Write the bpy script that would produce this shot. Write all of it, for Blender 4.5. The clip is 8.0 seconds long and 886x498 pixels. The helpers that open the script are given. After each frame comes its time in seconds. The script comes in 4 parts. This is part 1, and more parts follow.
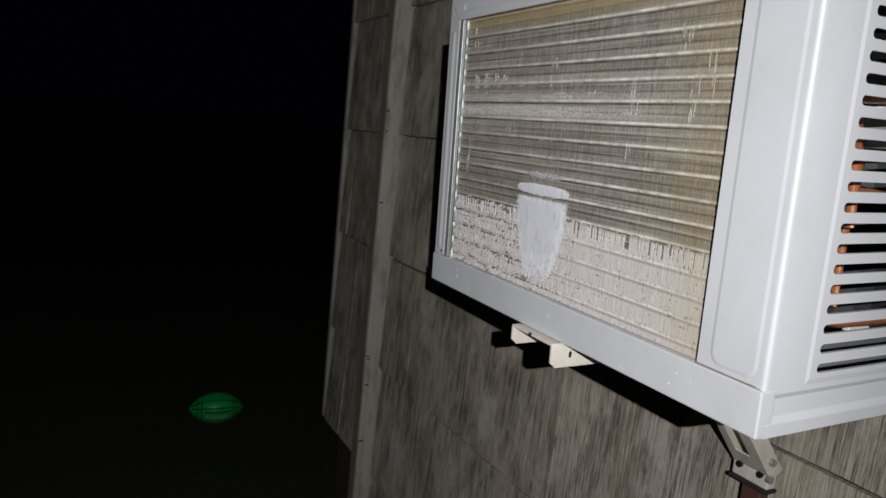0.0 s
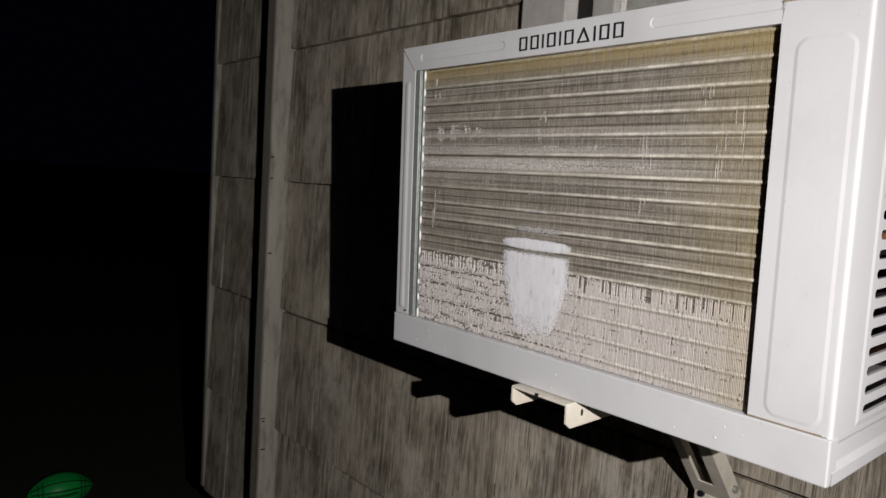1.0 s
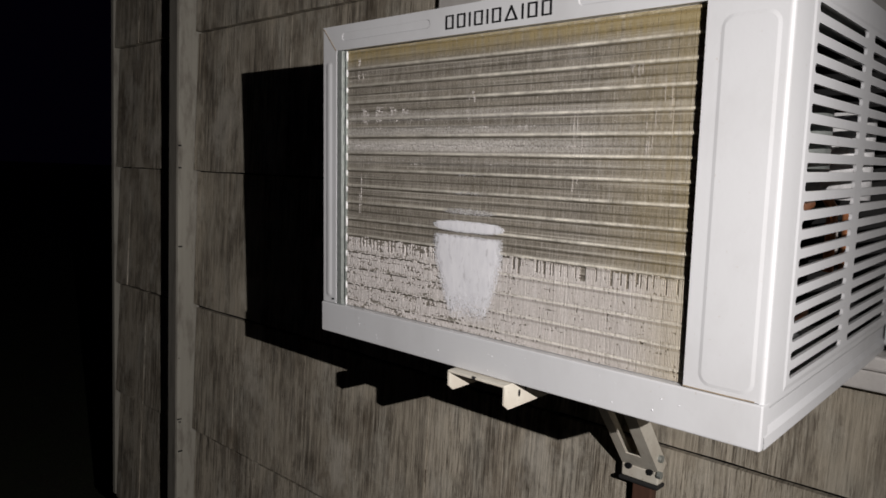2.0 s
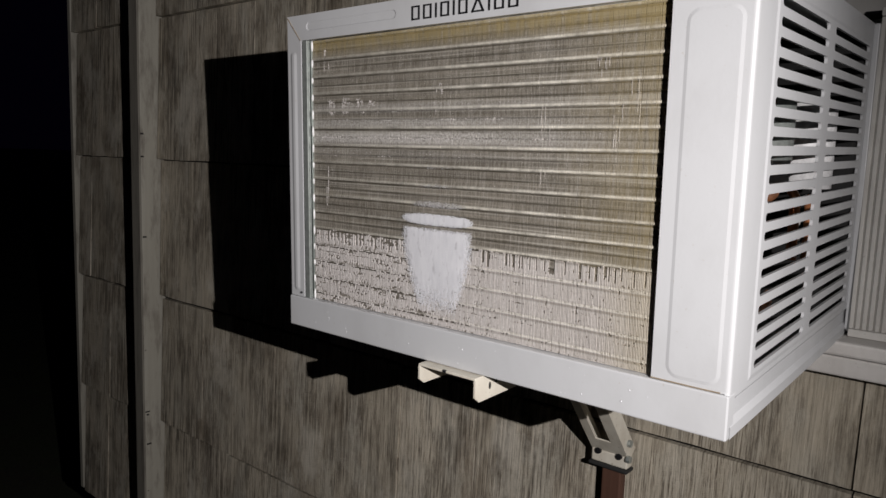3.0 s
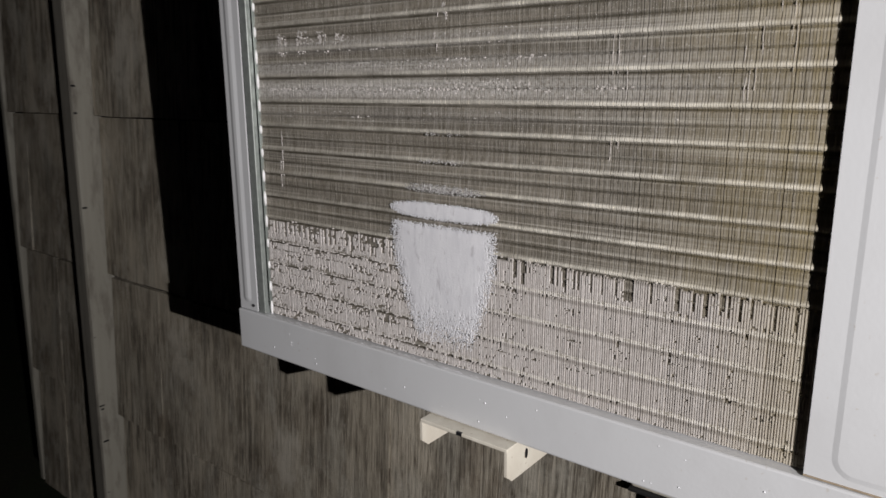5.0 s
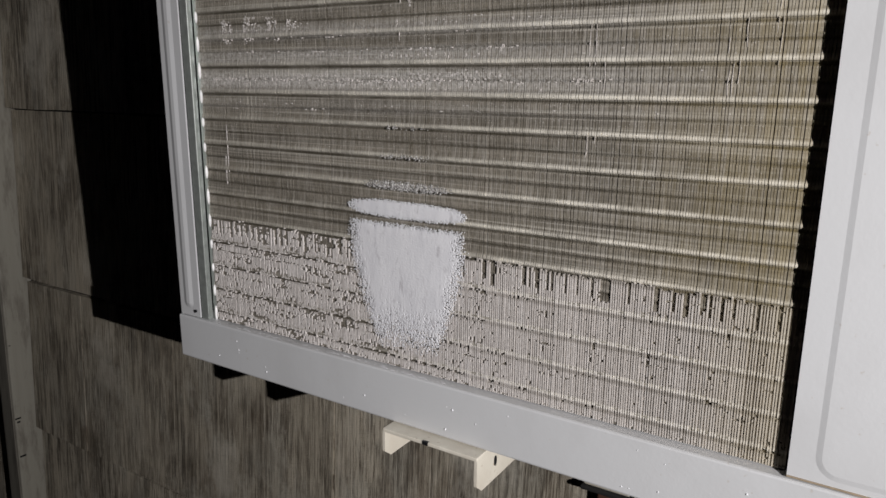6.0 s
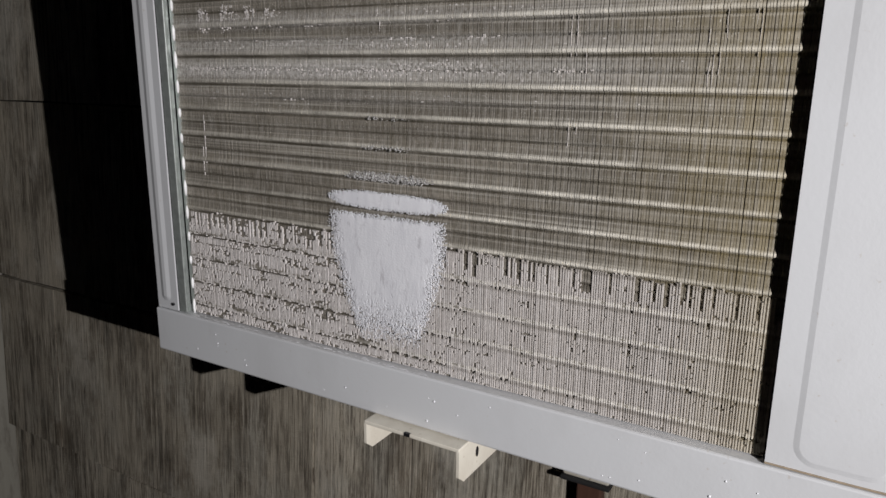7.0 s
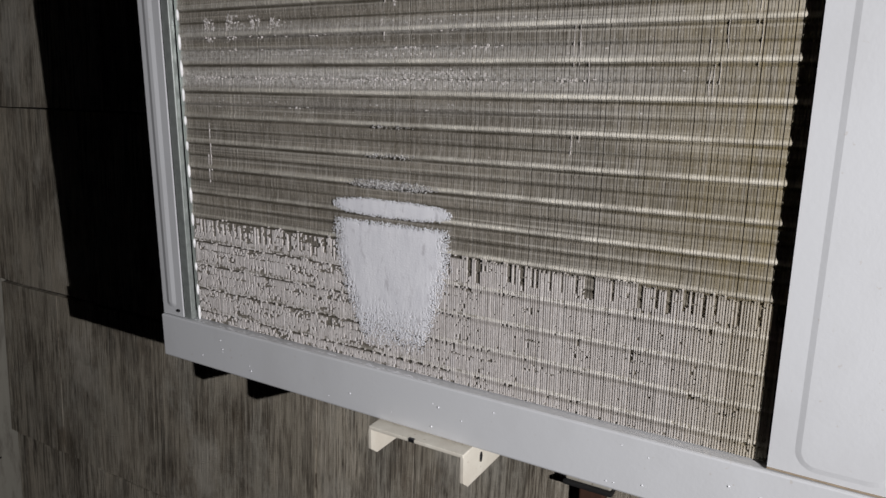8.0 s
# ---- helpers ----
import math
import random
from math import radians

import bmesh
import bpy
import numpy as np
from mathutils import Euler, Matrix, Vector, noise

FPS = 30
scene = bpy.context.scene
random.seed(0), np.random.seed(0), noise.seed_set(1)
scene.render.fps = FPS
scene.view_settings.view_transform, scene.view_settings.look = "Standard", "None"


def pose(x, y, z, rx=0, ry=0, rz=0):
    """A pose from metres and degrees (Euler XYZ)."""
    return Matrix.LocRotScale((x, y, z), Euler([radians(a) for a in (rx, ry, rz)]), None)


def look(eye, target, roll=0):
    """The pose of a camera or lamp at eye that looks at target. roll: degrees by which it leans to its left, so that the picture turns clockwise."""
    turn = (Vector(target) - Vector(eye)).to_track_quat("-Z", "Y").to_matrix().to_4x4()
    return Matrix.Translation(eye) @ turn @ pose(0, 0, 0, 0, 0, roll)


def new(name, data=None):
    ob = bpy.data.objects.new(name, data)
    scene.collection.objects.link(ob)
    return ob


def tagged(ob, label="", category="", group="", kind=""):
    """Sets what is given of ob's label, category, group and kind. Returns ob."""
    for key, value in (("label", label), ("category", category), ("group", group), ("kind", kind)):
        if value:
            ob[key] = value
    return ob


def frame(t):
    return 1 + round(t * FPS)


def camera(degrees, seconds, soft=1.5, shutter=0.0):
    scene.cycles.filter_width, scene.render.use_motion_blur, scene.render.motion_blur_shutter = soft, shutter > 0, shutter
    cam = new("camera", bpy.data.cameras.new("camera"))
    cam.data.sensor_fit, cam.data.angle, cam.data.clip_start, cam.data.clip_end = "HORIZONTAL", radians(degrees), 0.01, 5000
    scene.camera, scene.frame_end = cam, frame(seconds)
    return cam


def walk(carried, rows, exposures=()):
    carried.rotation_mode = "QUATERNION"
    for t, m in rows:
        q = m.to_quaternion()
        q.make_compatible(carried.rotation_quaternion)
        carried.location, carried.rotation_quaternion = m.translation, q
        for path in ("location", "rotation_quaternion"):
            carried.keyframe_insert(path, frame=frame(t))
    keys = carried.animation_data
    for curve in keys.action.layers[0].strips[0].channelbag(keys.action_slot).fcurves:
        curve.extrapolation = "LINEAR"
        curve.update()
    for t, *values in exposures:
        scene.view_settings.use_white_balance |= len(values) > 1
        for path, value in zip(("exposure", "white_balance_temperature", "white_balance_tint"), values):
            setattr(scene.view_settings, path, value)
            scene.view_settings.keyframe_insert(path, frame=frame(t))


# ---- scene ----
cam = camera(64.0, 8.0, shutter=0.4)
PATH = [
    (0.0, (-0.408, -0.292, 1.677), (0.533, 1.445, 1.364), 5.8),
    (0.5, (-0.469, -0.242, 1.686), (0.677, 1.378, 1.434), 4.1),
    (1.0, (-0.507, -0.174, 1.687), (0.805, 1.324, 1.505), 3.6),
    (1.5, (-0.521, -0.157, 1.680), (0.894, 1.248, 1.519), 3.3),
    (2.0, (-0.509, -0.152, 1.681), (0.976, 1.173, 1.478), 2.5),
    (3.5, (-0.502, -0.147, 1.693), (1.038, 1.104, 1.442), 2.1),
    (4.0, (-0.412, -0.124, 1.684), (1.061, 1.194, 1.382), 1.8),
    (4.5, (-0.356, -0.081, 1.700), (1.105, 1.240, 1.352), 1.4),
    (4.7, (-0.348, -0.037, 1.701), (1.142, 1.244, 1.330), 1.1),
    (5.8, (-0.345, 0.030, 1.699), (1.314, 1.069, 1.292), 1.3),
    (6.0, (-0.341, 0.033, 1.698), (1.323, 1.068, 1.295), 1.4),
    (6.5, (-0.339, 0.035, 1.696), (1.342, 1.037, 1.281), 1.5),
    (7.0, (-0.341, 0.035, 1.697), (1.351, 1.015, 1.275), 1.6),
    (7.5, (-0.343, 0.036, 1.699), (1.354, 1.005, 1.275), 1.7),
    (8.0, (-0.345, 0.035, 1.699), (1.348, 1.018, 1.290), 1.5),
]
EXPOSURES = [(0.0, -0.72, 6150, 8), (0.5, -0.38, 6450, 10), (1.0, -0.50, 6550, 10), (2.0, -0.55, 6550, 10), (3.5, -0.56, 6350, 10), (4.0, -0.58, 6250, 12), (4.5, -0.66, 6420, 10), (6.0, -0.73, 6400, 9), (8.0, -0.73, 6230, 9)]
walk(cam, [(t, look(eye, aim, roll)) for t, eye, aim, roll in PATH], EXPOSURES)

# ---- light: a hand-held torch beside the lens, in a dark yard ----
BASE = 1.5          # height of the air conditioner's lower edge over the ground
WALL = 0.37         # face of the shingles
TILT_AC = -1.9      # the unit leans back so that it drains
W, H, DEPTH = 0.483, 0.337, 0.40

world = bpy.data.worlds.new("night")
scene.world = world
world.use_nodes = True
world.node_tree.nodes["Background"].inputs[0].default_value = (0.35, 0.2, 1.0, 1)
world.node_tree.nodes["Background"].inputs[1].default_value = 0.0018

torch = new("torch", bpy.data.lights.new("torch", "SPOT"))
torch.data.energy = 82.0
torch.data.color = (1.0, 0.950, 0.938)
torch.data.shadow_soft_size = 0.0025
torch.data.spot_size = radians(106)
torch.data.spot_blend = 0.98
torch.matrix_world = look((-0.51, -0.53, BASE + 0.270), (0.18, 1.77, BASE - 0.33))


# ---- materials ----
class Nodes:
    """A small helper to chain shader nodes."""

    def __init__(self, name):
        self.mat = bpy.data.materials.new(name)
        self.mat.use_nodes = True
        self.tree = self.mat.node_tree
        self.bsdf = self.tree.nodes["Principled BSDF"]
        self.place = self.tree.nodes.new("ShaderNodeNewGeometry").outputs["Position"]
        self.info = self.tree.nodes.new("ShaderNodeObjectInfo")

    def link(self, value, socket):
        if isinstance(value, bpy.types.NodeSocket):
            self.tree.links.new(value, socket)
        else:
            socket.default_value = value

    def scaled(self, sx, sy, sz, shift=0.0):
        n = self.tree.nodes.new("ShaderNodeMapping")
        n.inputs["Scale"].default_value = (sx, sy, sz)
        n.inputs["Location"].default_value = (shift, shift * 0.7, shift * 1.3)
        self.tree.links.new(self.place, n.inputs["Vector"])
        return n.outputs[0]

    def noise(self, vector, scale=1.0, detail=4.0, rough=0.6):
        n = self.tree.nodes.new("ShaderNodeTexNoise")
        n.inputs["Scale"].default_value = scale
        n.inputs["Detail"].default_value = detail
        n.inputs["Roughness"].default_value = rough
        self.tree.links.new(vector, n.inputs["Vector"])
        return n.outputs["Fac"]

    def ramp(self, value, low, high, a=0.0, b=1.0):
        n = self.tree.nodes.new("ShaderNodeMapRange")
        self.link(value, n.inputs[0])
        for i, v in enumerate((low, high, a, b)):
            n.inputs[i + 1].default_value = v
        return n.outputs[0]

    def calc(self, op, a, b=0.0):
        n = self.tree.nodes.new("ShaderNodeMath")
        n.operation = op
        self.link(a, n.inputs[0])
        self.link(b, n.inputs[1])
        return n.outputs[0]

    def mix(self, fac, a, b):
        n = self.tree.nodes.new("ShaderNodeMix")
        n.data_type = "RGBA"
        self.link(fac, n.inputs[0])
        self.link(a if not isinstance(a, tuple) else (*a, 1), n.inputs[6])
        self.link(b if not isinstance(b, tuple) else (*b, 1), n.inputs[7])
        return n.outputs[2]

    def axis(self, name):
        n = self.tree.nodes.new("ShaderNodeSeparateXYZ")
        self.tree.links.new(self.place, n.inputs[0])
        return n.outputs[name]

    def done(self, color, rough=0.5, metal=0.0, bump=None, depth=0.001, strength=1.0):
        self.link(color if not isinstance(color, tuple) else (*color, 1), self.bsdf.inputs["Base Color"])
        self.link(rough, self.bsdf.inputs["Roughness"])
        self.link(metal, self.bsdf.inputs["Metallic"])
        if bump is not None:
            n = self.tree.nodes.new("ShaderNodeBump")
            n.inputs["Distance"].default_value = depth
            n.inputs["Strength"].default_value = strength
            self.tree.links.new(bump, n.inputs["Height"])
            self.tree.links.new(n.outputs[0], self.bsdf.inputs["Normal"])
        return self.mat


def enamel():
    n = Nodes("white_enamel")
    dust = n.ramp(n.noise(n.scaled(14, 14, 9), 1, 5), 0.45, 0.75)
    specks = n.ramp(n.noise(n.scaled(260, 260, 260), 1, 2), 0.70, 0.76)
    c = n.mix(dust, (0.555, 0.565, 0.575), (0.49, 0.495, 0.50))
    c = n.mix(n.calc("MULTIPLY", specks, 0.45), c, (0.42, 0.38, 0.33))
    return n.done(c, n.ramp(dust, 0, 1, 0.32, 0.5), 0, n.noise(n.scaled(420, 420, 420), 1, 3), 0.0002, 0.35)


def painted(name, color, dark, rough=0.5, scale=1.0, metal=0.0):
    n = Nodes(name)
    a = n.ramp(n.noise(n.scaled(30 * scale, 30 * scale, 18 * scale), 1, 6), 0.35, 0.75)
    s = n.ramp(n.noise(n.scaled(300 * scale, 300 * scale, 300 * scale), 1, 2), 0.66, 0.74)
    c = n.mix(a, color, tuple(0.6 * p + 0.4 * q for p, q in zip(color, dark)))
    c = n.mix(n.calc("MULTIPLY", s, 0.6), c, dark)
    return n.done(c, rough, metal, n.noise(n.scaled(200 * scale, 200 * scale, 200 * scale), 1, 4), 0.0004, 0.4)


def shingle_look():
    n = Nodes("weathered_striated_shingle")
    grain = n.noise(n.scaled(40, 280, 6.0), 1, 5, 0.7)
    streak = n.noise(n.scaled(12, 85, 4.2, 3.0), 1, 8, 0.75)
    blotch = n.noise(n.scaled(7, 9, 6, 8.0), 1, 6, 0.65)
    pale = n.ramp(n.noise(n.scaled(12, 16, 7, 15.0), 1, 5, 0.6), 0.48, 0.66)
    shade = n.calc("ADD", n.calc("MULTIPLY", streak, 0.66), n.calc("MULTIPLY", blotch, 0.34))
    patchy = n.ramp(n.noise(n.scaled(3.5, 7.5, 6.5, 12.0), 1, 4, 0.6), 0.40, 0.60)
    streaks = n.calc("MULTIPLY", n.ramp(shade, 0.45, 0.575), n.ramp(patchy, 0, 1, 0.12, 1.0))
    c = n.mix(n.ramp(blotch, 0.35, 0.65), (0.68, 0.61, 0.485), (0.56, 0.50, 0.40))
    c = n.mix(streaks, c, (0.115, 0.095, 0.07))
    c = n.mix(n.ramp(grain, 0.46, 0.70, 0.0, 0.45), c, (0.15, 0.125, 0.09))
    c = n.mix(n.calc("MULTIPLY", pale, 0.5), c, (0.60, 0.58, 0.50))
    c = n.mix(n.ramp(blotch, 0.54, 0.68, 0.0, 0.35), c, (0.19, 0.135, 0.08))
    c = n.mix(n.ramp(n.info.outputs["Random"], 0, 1, 0.0, 0.28), c, (0.20, 0.17, 0.12))
    soot = n.calc("MULTIPLY", n.ramp(n.noise(n.scaled(9, 20, 8, 31.0), 1, 5, 0.7), 0.50, 0.62), n.ramp(n.noise(n.scaled(30, 230, 16, 5.0), 1, 5, 0.7), 0.42, 0.60, 0.15, 1.0))
    c = n.mix(n.calc("MULTIPLY", soot, 0.70), c, (0.075, 0.062, 0.045))
    comb = n.noise(n.scaled(30, 420, 15.0, 21.0), 1, 5, 0.8)
    scuffed = n.ramp(n.noise(n.scaled(7, 12, 9, 61.0), 1, 5, 0.65), 0.40, 0.60, 0.22, 1.0)
    c = n.mix(n.calc("MULTIPLY", n.ramp(comb, 0.51, 0.60, 0.0, 0.85), scuffed), c, (0.075, 0.055, 0.036))
    c = n.mix(n.calc("MULTIPLY", n.ramp(comb, 0.46, 0.36, 0.0, 0.7), scuffed), c, (0.76, 0.70, 0.59))
    runs = n.ramp(n.noise(n.scaled(16, 150, 5.0, 41.0), 1, 6, 0.75), 0.50, 0.60)
    where = n.ramp(n.noise(n.scaled(4, 5.5, 3.6, 47.0), 1, 5, 0.65), 0.43, 0.58)
    c = n.mix(n.calc("MULTIPLY", n.calc("MULTIPLY", runs, where), 0.85), c, (0.055, 0.043, 0.030))
    bleach = n.ramp(n.noise(n.scaled(5, 8, 5.0, 53.0), 1, 6, 0.7), 0.54, 0.66)
    c = n.mix(n.calc("MULTIPLY", bleach, 0.6), c, (0.66, 0.62, 0.53))
    relief = n.calc("ADD", n.calc("MULTIPLY", n.noise(n.scaled(30, 190, 1.6), 1, 6, 0.65), n.ramp(blotch, 0.36, 0.62, 0.35, 1.0)), n.calc("MULTIPLY", comb, -0.5))
    return n.done(c, 0.88, 0, relief, 0.0034, 0.85)


def wood_paint(name, color, dark):
    n = Nodes(name)
    grain = n.noise(n.scaled(60, 140, 2.2), 1, 6, 0.7)
    wear = n.ramp(n.noise(n.scaled(34, 60, 7, 2.0), 1, 7, 0.7), 0.50, 0.66)
    c = n.mix(n.ramp(grain, 0.3, 0.75), color, tuple(0.7 * p + 0.3 * q for p, q in zip(color, dark)))
    c = n.mix(n.calc("MULTIPLY", wear, 0.7), c, dark)
    return n.done(c, 0.7, 0, grain, 0.0015, 0.5)


# level, reach and strength of the pale specky bands across the fins
BANDS = ((0.2100, 0.0080, 0.85), (0.2245, 0.0060, 0.55), (0.2390, 0.0060, 0.40), (0.1945, 0.0050, 0.20))


def fin_look():
    n = Nodes("dusty_aluminium_fin")
    y, z = n.axis("Y"), n.calc("DIVIDE", n.calc("SUBTRACT", n.axis("Z"), BASE - 0.0003), 1.0023)
    fine = n.noise(n.scaled(500, 700, 420), 1, 3)
    cloud = n.ramp(n.noise(n.scaled(12, 30, 26, 4.0), 1, 4), 0.4, 0.65)
    gold = n.calc("ADD", n.ramp(y, 0.15, 0.06, 0.0, 0.45), n.ramp(z, 0.290, 0.304, 0.0, 0.9))
    gold = n.calc("MINIMUM", n.calc("MULTIPLY", gold, n.ramp(n.noise(n.scaled(60, 200, 25), 1, 4), 0.35, 0.6, 0.45, 1.0)), 0.75)
    band = 0.0
    for level, reach, strength in BANDS:
        near = n.ramp(n.calc("ABSOLUTE", n.calc("SUBTRACT", z, level)), reach, 0.4 * reach)
        band = n.calc("MAXIMUM", band, n.calc("MULTIPLY", near, strength))
    band = n.calc("MULTIPLY", n.calc("MULTIPLY", band, n.ramp(y, 0.06, 0.26, 0.1, 1.0)), n.ramp(n.noise(n.scaled(60, 600, 420), 1, 5, 0.75), 0.40, 0.60, 0.15, 1.0))
    c = n.mix(cloud, (0.20, 0.178, 0.138), (0.28, 0.250, 0.198))
    c = n.mix(n.ramp(n.info.outputs["Random"], 0, 1, 0.0, 0.45), c, (0.36, 0.33, 0.28))
    c = n.mix(n.calc("MULTIPLY", n.ramp(fine, 0.50, 0.66), 0.6), c, (0.11, 0.098, 0.075))
    rows = n.ramp(n.noise(n.scaled(2, 5, 230, 6.0), 1, 4, 0.6), 0.40, 0.62)
    cols = n.ramp(n.noise(n.scaled(2, 620, 45, 11.0), 1, 5, 0.75), 0.44, 0.66)
    c = n.mix(n.calc("MULTIPLY", rows, 0.62), c, (0.10, 0.088, 0.068))
    bands = n.ramp(n.noise(n.scaled(2, 4, 480, 16.0), 1, 3, 0.6), 0.52, 0.66)
    c = n.mix(n.calc("MULTIPLY", bands, 0.55), c, (0.58, 0.55, 0.48))
    c = n.mix(n.calc("MULTIPLY", cols, 0.42), c, (0.62, 0.59, 0.54))
    # sparkle on the fins, painted as pale specks
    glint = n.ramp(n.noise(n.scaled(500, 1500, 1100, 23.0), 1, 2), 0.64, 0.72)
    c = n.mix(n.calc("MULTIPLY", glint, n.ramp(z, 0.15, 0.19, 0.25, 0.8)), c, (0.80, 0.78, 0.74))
    # highlights on the tube collars and shade in the creases, painted as pale and dark lines
    step = n.calc("FRACT", n.calc("DIVIDE", n.calc("SUBTRACT", z, 0.0430 - 0.00885), 0.0177))
    off = n.calc("ABSOLUTE", n.calc("SUBTRACT", step, 0.50))
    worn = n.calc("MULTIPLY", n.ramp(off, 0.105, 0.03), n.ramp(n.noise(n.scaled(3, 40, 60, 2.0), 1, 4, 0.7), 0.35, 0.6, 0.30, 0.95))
    grime_and_shade = n.calc("MAXIMUM", n.ramp(n.calc("ABSOLUTE", n.calc("SUBTRACT", step, 0.385)), 0.07, 0.03), n.calc("MULTIPLY", n.ramp(n.calc("ABSOLUTE", n.calc("SUBTRACT", step, 0.94)), 0.05, 0.02), 0.8))
    c = n.mix(n.calc("MULTIPLY", grime_and_shade, n.ramp(n.noise(n.scaled(3, 25, 60, 9.0), 1, 3), 0.35, 0.6, 0.55, 0.95)), c, (0.075, 0.066, 0.048))
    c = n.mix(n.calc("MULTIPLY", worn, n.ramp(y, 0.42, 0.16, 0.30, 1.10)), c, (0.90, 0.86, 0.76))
    c = n.mix(gold, c, (0.38, 0.30, 0.135))
    c = n.mix(n.calc("MULTIPLY", band, 0.95), c, (0.76, 0.74, 0.71))
    c = n.mix(n.ramp(z, 0.1115, 0.1085, 0.0, 0.45), c, (0.12, 0.105, 0.085))
    return n.done(c, 0.5, 0.25, fine, 0.0003, 0.5)


def frost_look():
    n = Nodes("white_frost")
    a = n.noise(n.scaled(900, 900, 900), 1, 3)
    b = n.ramp(n.noise(n.scaled(60, 140, 40), 1, 4), 0.4, 0.7)
    c = n.mix(b, (0.73, 0.735, 0.76), (0.64, 0.645, 0.675))
    smudge = n.ramp(n.noise(n.scaled(40, 170, 70, 5.0), 1, 3), 0.58, 0.70)
    c = n.mix(n.calc("MULTIPLY", smudge, 0.55), c, (0.40, 0.39, 0.41))
    return n.done(c, 0.6, 0, a, 0.0004, 0.4)


def ice_look():
    n = Nodes("clear_wet_ice")
    a = n.noise(n.scaled(1100, 1100, 1100), 1, 3)
    c = n.mix(n.ramp(a, 0.40, 0.58), (0.20, 0.19, 0.175), (0.70, 0.69, 0.68))
    return n.done(c, 0.16, 0, a, 0.0008, 0.8)


def lint_look():
    n = Nodes("pale_lint")
    a = n.noise(n.scaled(700, 700, 500), 1, 3)
    c = n.mix(n.ramp(a, 0.35, 0.65), (0.52, 0.487, 0.465), (0.68, 0.65, 0.63))
    clump = n.tree.nodes.new("ShaderNodeNewGeometry").outputs["Random Per Island"]
    c = n.mix(n.ramp(clump, 0.0, 1.0, 0.0, 0.5), c, (0.30, 0.275, 0.25))
    c = n.mix(n.ramp(clump, 0.8, 1.0, 0.0, 0.5), c, (0.72, 0.70, 0.69))
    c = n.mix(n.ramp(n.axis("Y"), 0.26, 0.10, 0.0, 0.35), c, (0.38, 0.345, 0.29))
    z = n.calc("DIVIDE", n.calc("SUBTRACT", n.axis("Z"), BASE - 0.0003), 1.0023)
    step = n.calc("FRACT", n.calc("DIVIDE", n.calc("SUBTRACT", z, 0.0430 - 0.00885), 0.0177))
    # shade under each tube and the highlight along it, painted into the lint colour
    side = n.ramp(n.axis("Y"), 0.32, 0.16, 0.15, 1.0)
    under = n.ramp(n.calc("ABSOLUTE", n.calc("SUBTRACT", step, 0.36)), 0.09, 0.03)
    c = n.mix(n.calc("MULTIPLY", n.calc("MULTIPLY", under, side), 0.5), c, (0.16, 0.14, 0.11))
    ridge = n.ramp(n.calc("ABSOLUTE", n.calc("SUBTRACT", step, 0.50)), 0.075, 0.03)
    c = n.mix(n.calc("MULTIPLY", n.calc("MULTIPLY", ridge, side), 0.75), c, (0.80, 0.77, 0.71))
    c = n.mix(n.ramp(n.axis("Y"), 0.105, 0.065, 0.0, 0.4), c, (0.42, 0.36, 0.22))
    return n.done(c, 0.9, 0, a, 0.0004, 0.6)


def ground_look():
    n = Nodes("bare_yard_soil")
    a = n.noise(n.scaled(4, 4, 4), 1, 8, 0.7)
    b = n.noise(n.scaled(60, 60, 60), 1, 5, 0.7)
    c = n.mix(n.ramp(a, 0.35, 0.65), (0.05, 0.045, 0.03), (0.05, 0.075, 0.03))
    c = n.mix(n.ramp(b, 0.5, 0.7), c, (0.10, 0.09, 0.06))
    return n.done(c, 0.95, 0, b, 0.02, 0.8)


def plain(name, color, rough=0.5, metal=0.0):
    n = Nodes(name)
    a = n.noise(n.scaled(160, 160, 160), 1, 4)
    c = n.mix(n.ramp(a, 0.4, 0.7), color, tuple(0.75 * v for v in color))
    return n.done(c, rough, metal, a, 0.0003, 0.3)


ENAMEL = enamel()
FIN = fin_look()
FROST = frost_look()
ICE = ice_look()
LINT = lint_look()
SHINGLE = shingle_look()
TRIM = wood_paint("worn_trim_paint", (0.40, 0.385, 0.33), (0.13, 0.11, 0.09))
TRIM_EDGE = wood_paint("bare_trim_edge", (0.25, 0.235, 0.20), (0.08, 0.07, 0.06))
CASING = painted("white_casing_paint", (0.68, 0.66, 0.63), (0.3, 0.27, 0.24), 0.55)
VINYL = painted("white_vinyl", (0.62, 0.61, 0.58), (0.35, 0.33, 0.3), 0.5)
CREAM = painted("cream_powder_coat", (0.70, 0.67, 0.58), (0.25, 0.17, 0.10), 0.45)
SOIL = ground_look()
BLACK = plain("black_plastic", (0.012, 0.012, 0.012), 0.6)
RUBBER = plain("black_rubber", (0.02, 0.02, 0.02), 0.8)
COPPER = plain("copper_tube", (0.62, 0.25, 0.11), 0.35, 0.6)
TUBE = plain("bright_tube", (0.60, 0.56, 0.46), 0.35, 0.0)
STEEL = plain("galvanised_steel", (0.38, 0.41, 0.39), 0.38, 0.5)
SILVER = plain("silver_can", (0.90, 0.90, 0.90), 0.45, 0.0)
BROWN = wood_paint("brown_stained_wood", (0.10, 0.045, 0.028), (0.04, 0.02, 0.014))
INK = plain("black_ink", (0.01, 0.01, 0.012), 0.5)
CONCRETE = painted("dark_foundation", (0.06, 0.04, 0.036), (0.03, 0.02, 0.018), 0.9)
FELT = plain("black_building_felt", (0.018, 0.017, 0.016), 0.95)
GREEN = plain("glossy_green_rubber", (0.014, 0.74, 0.13), 0.4)
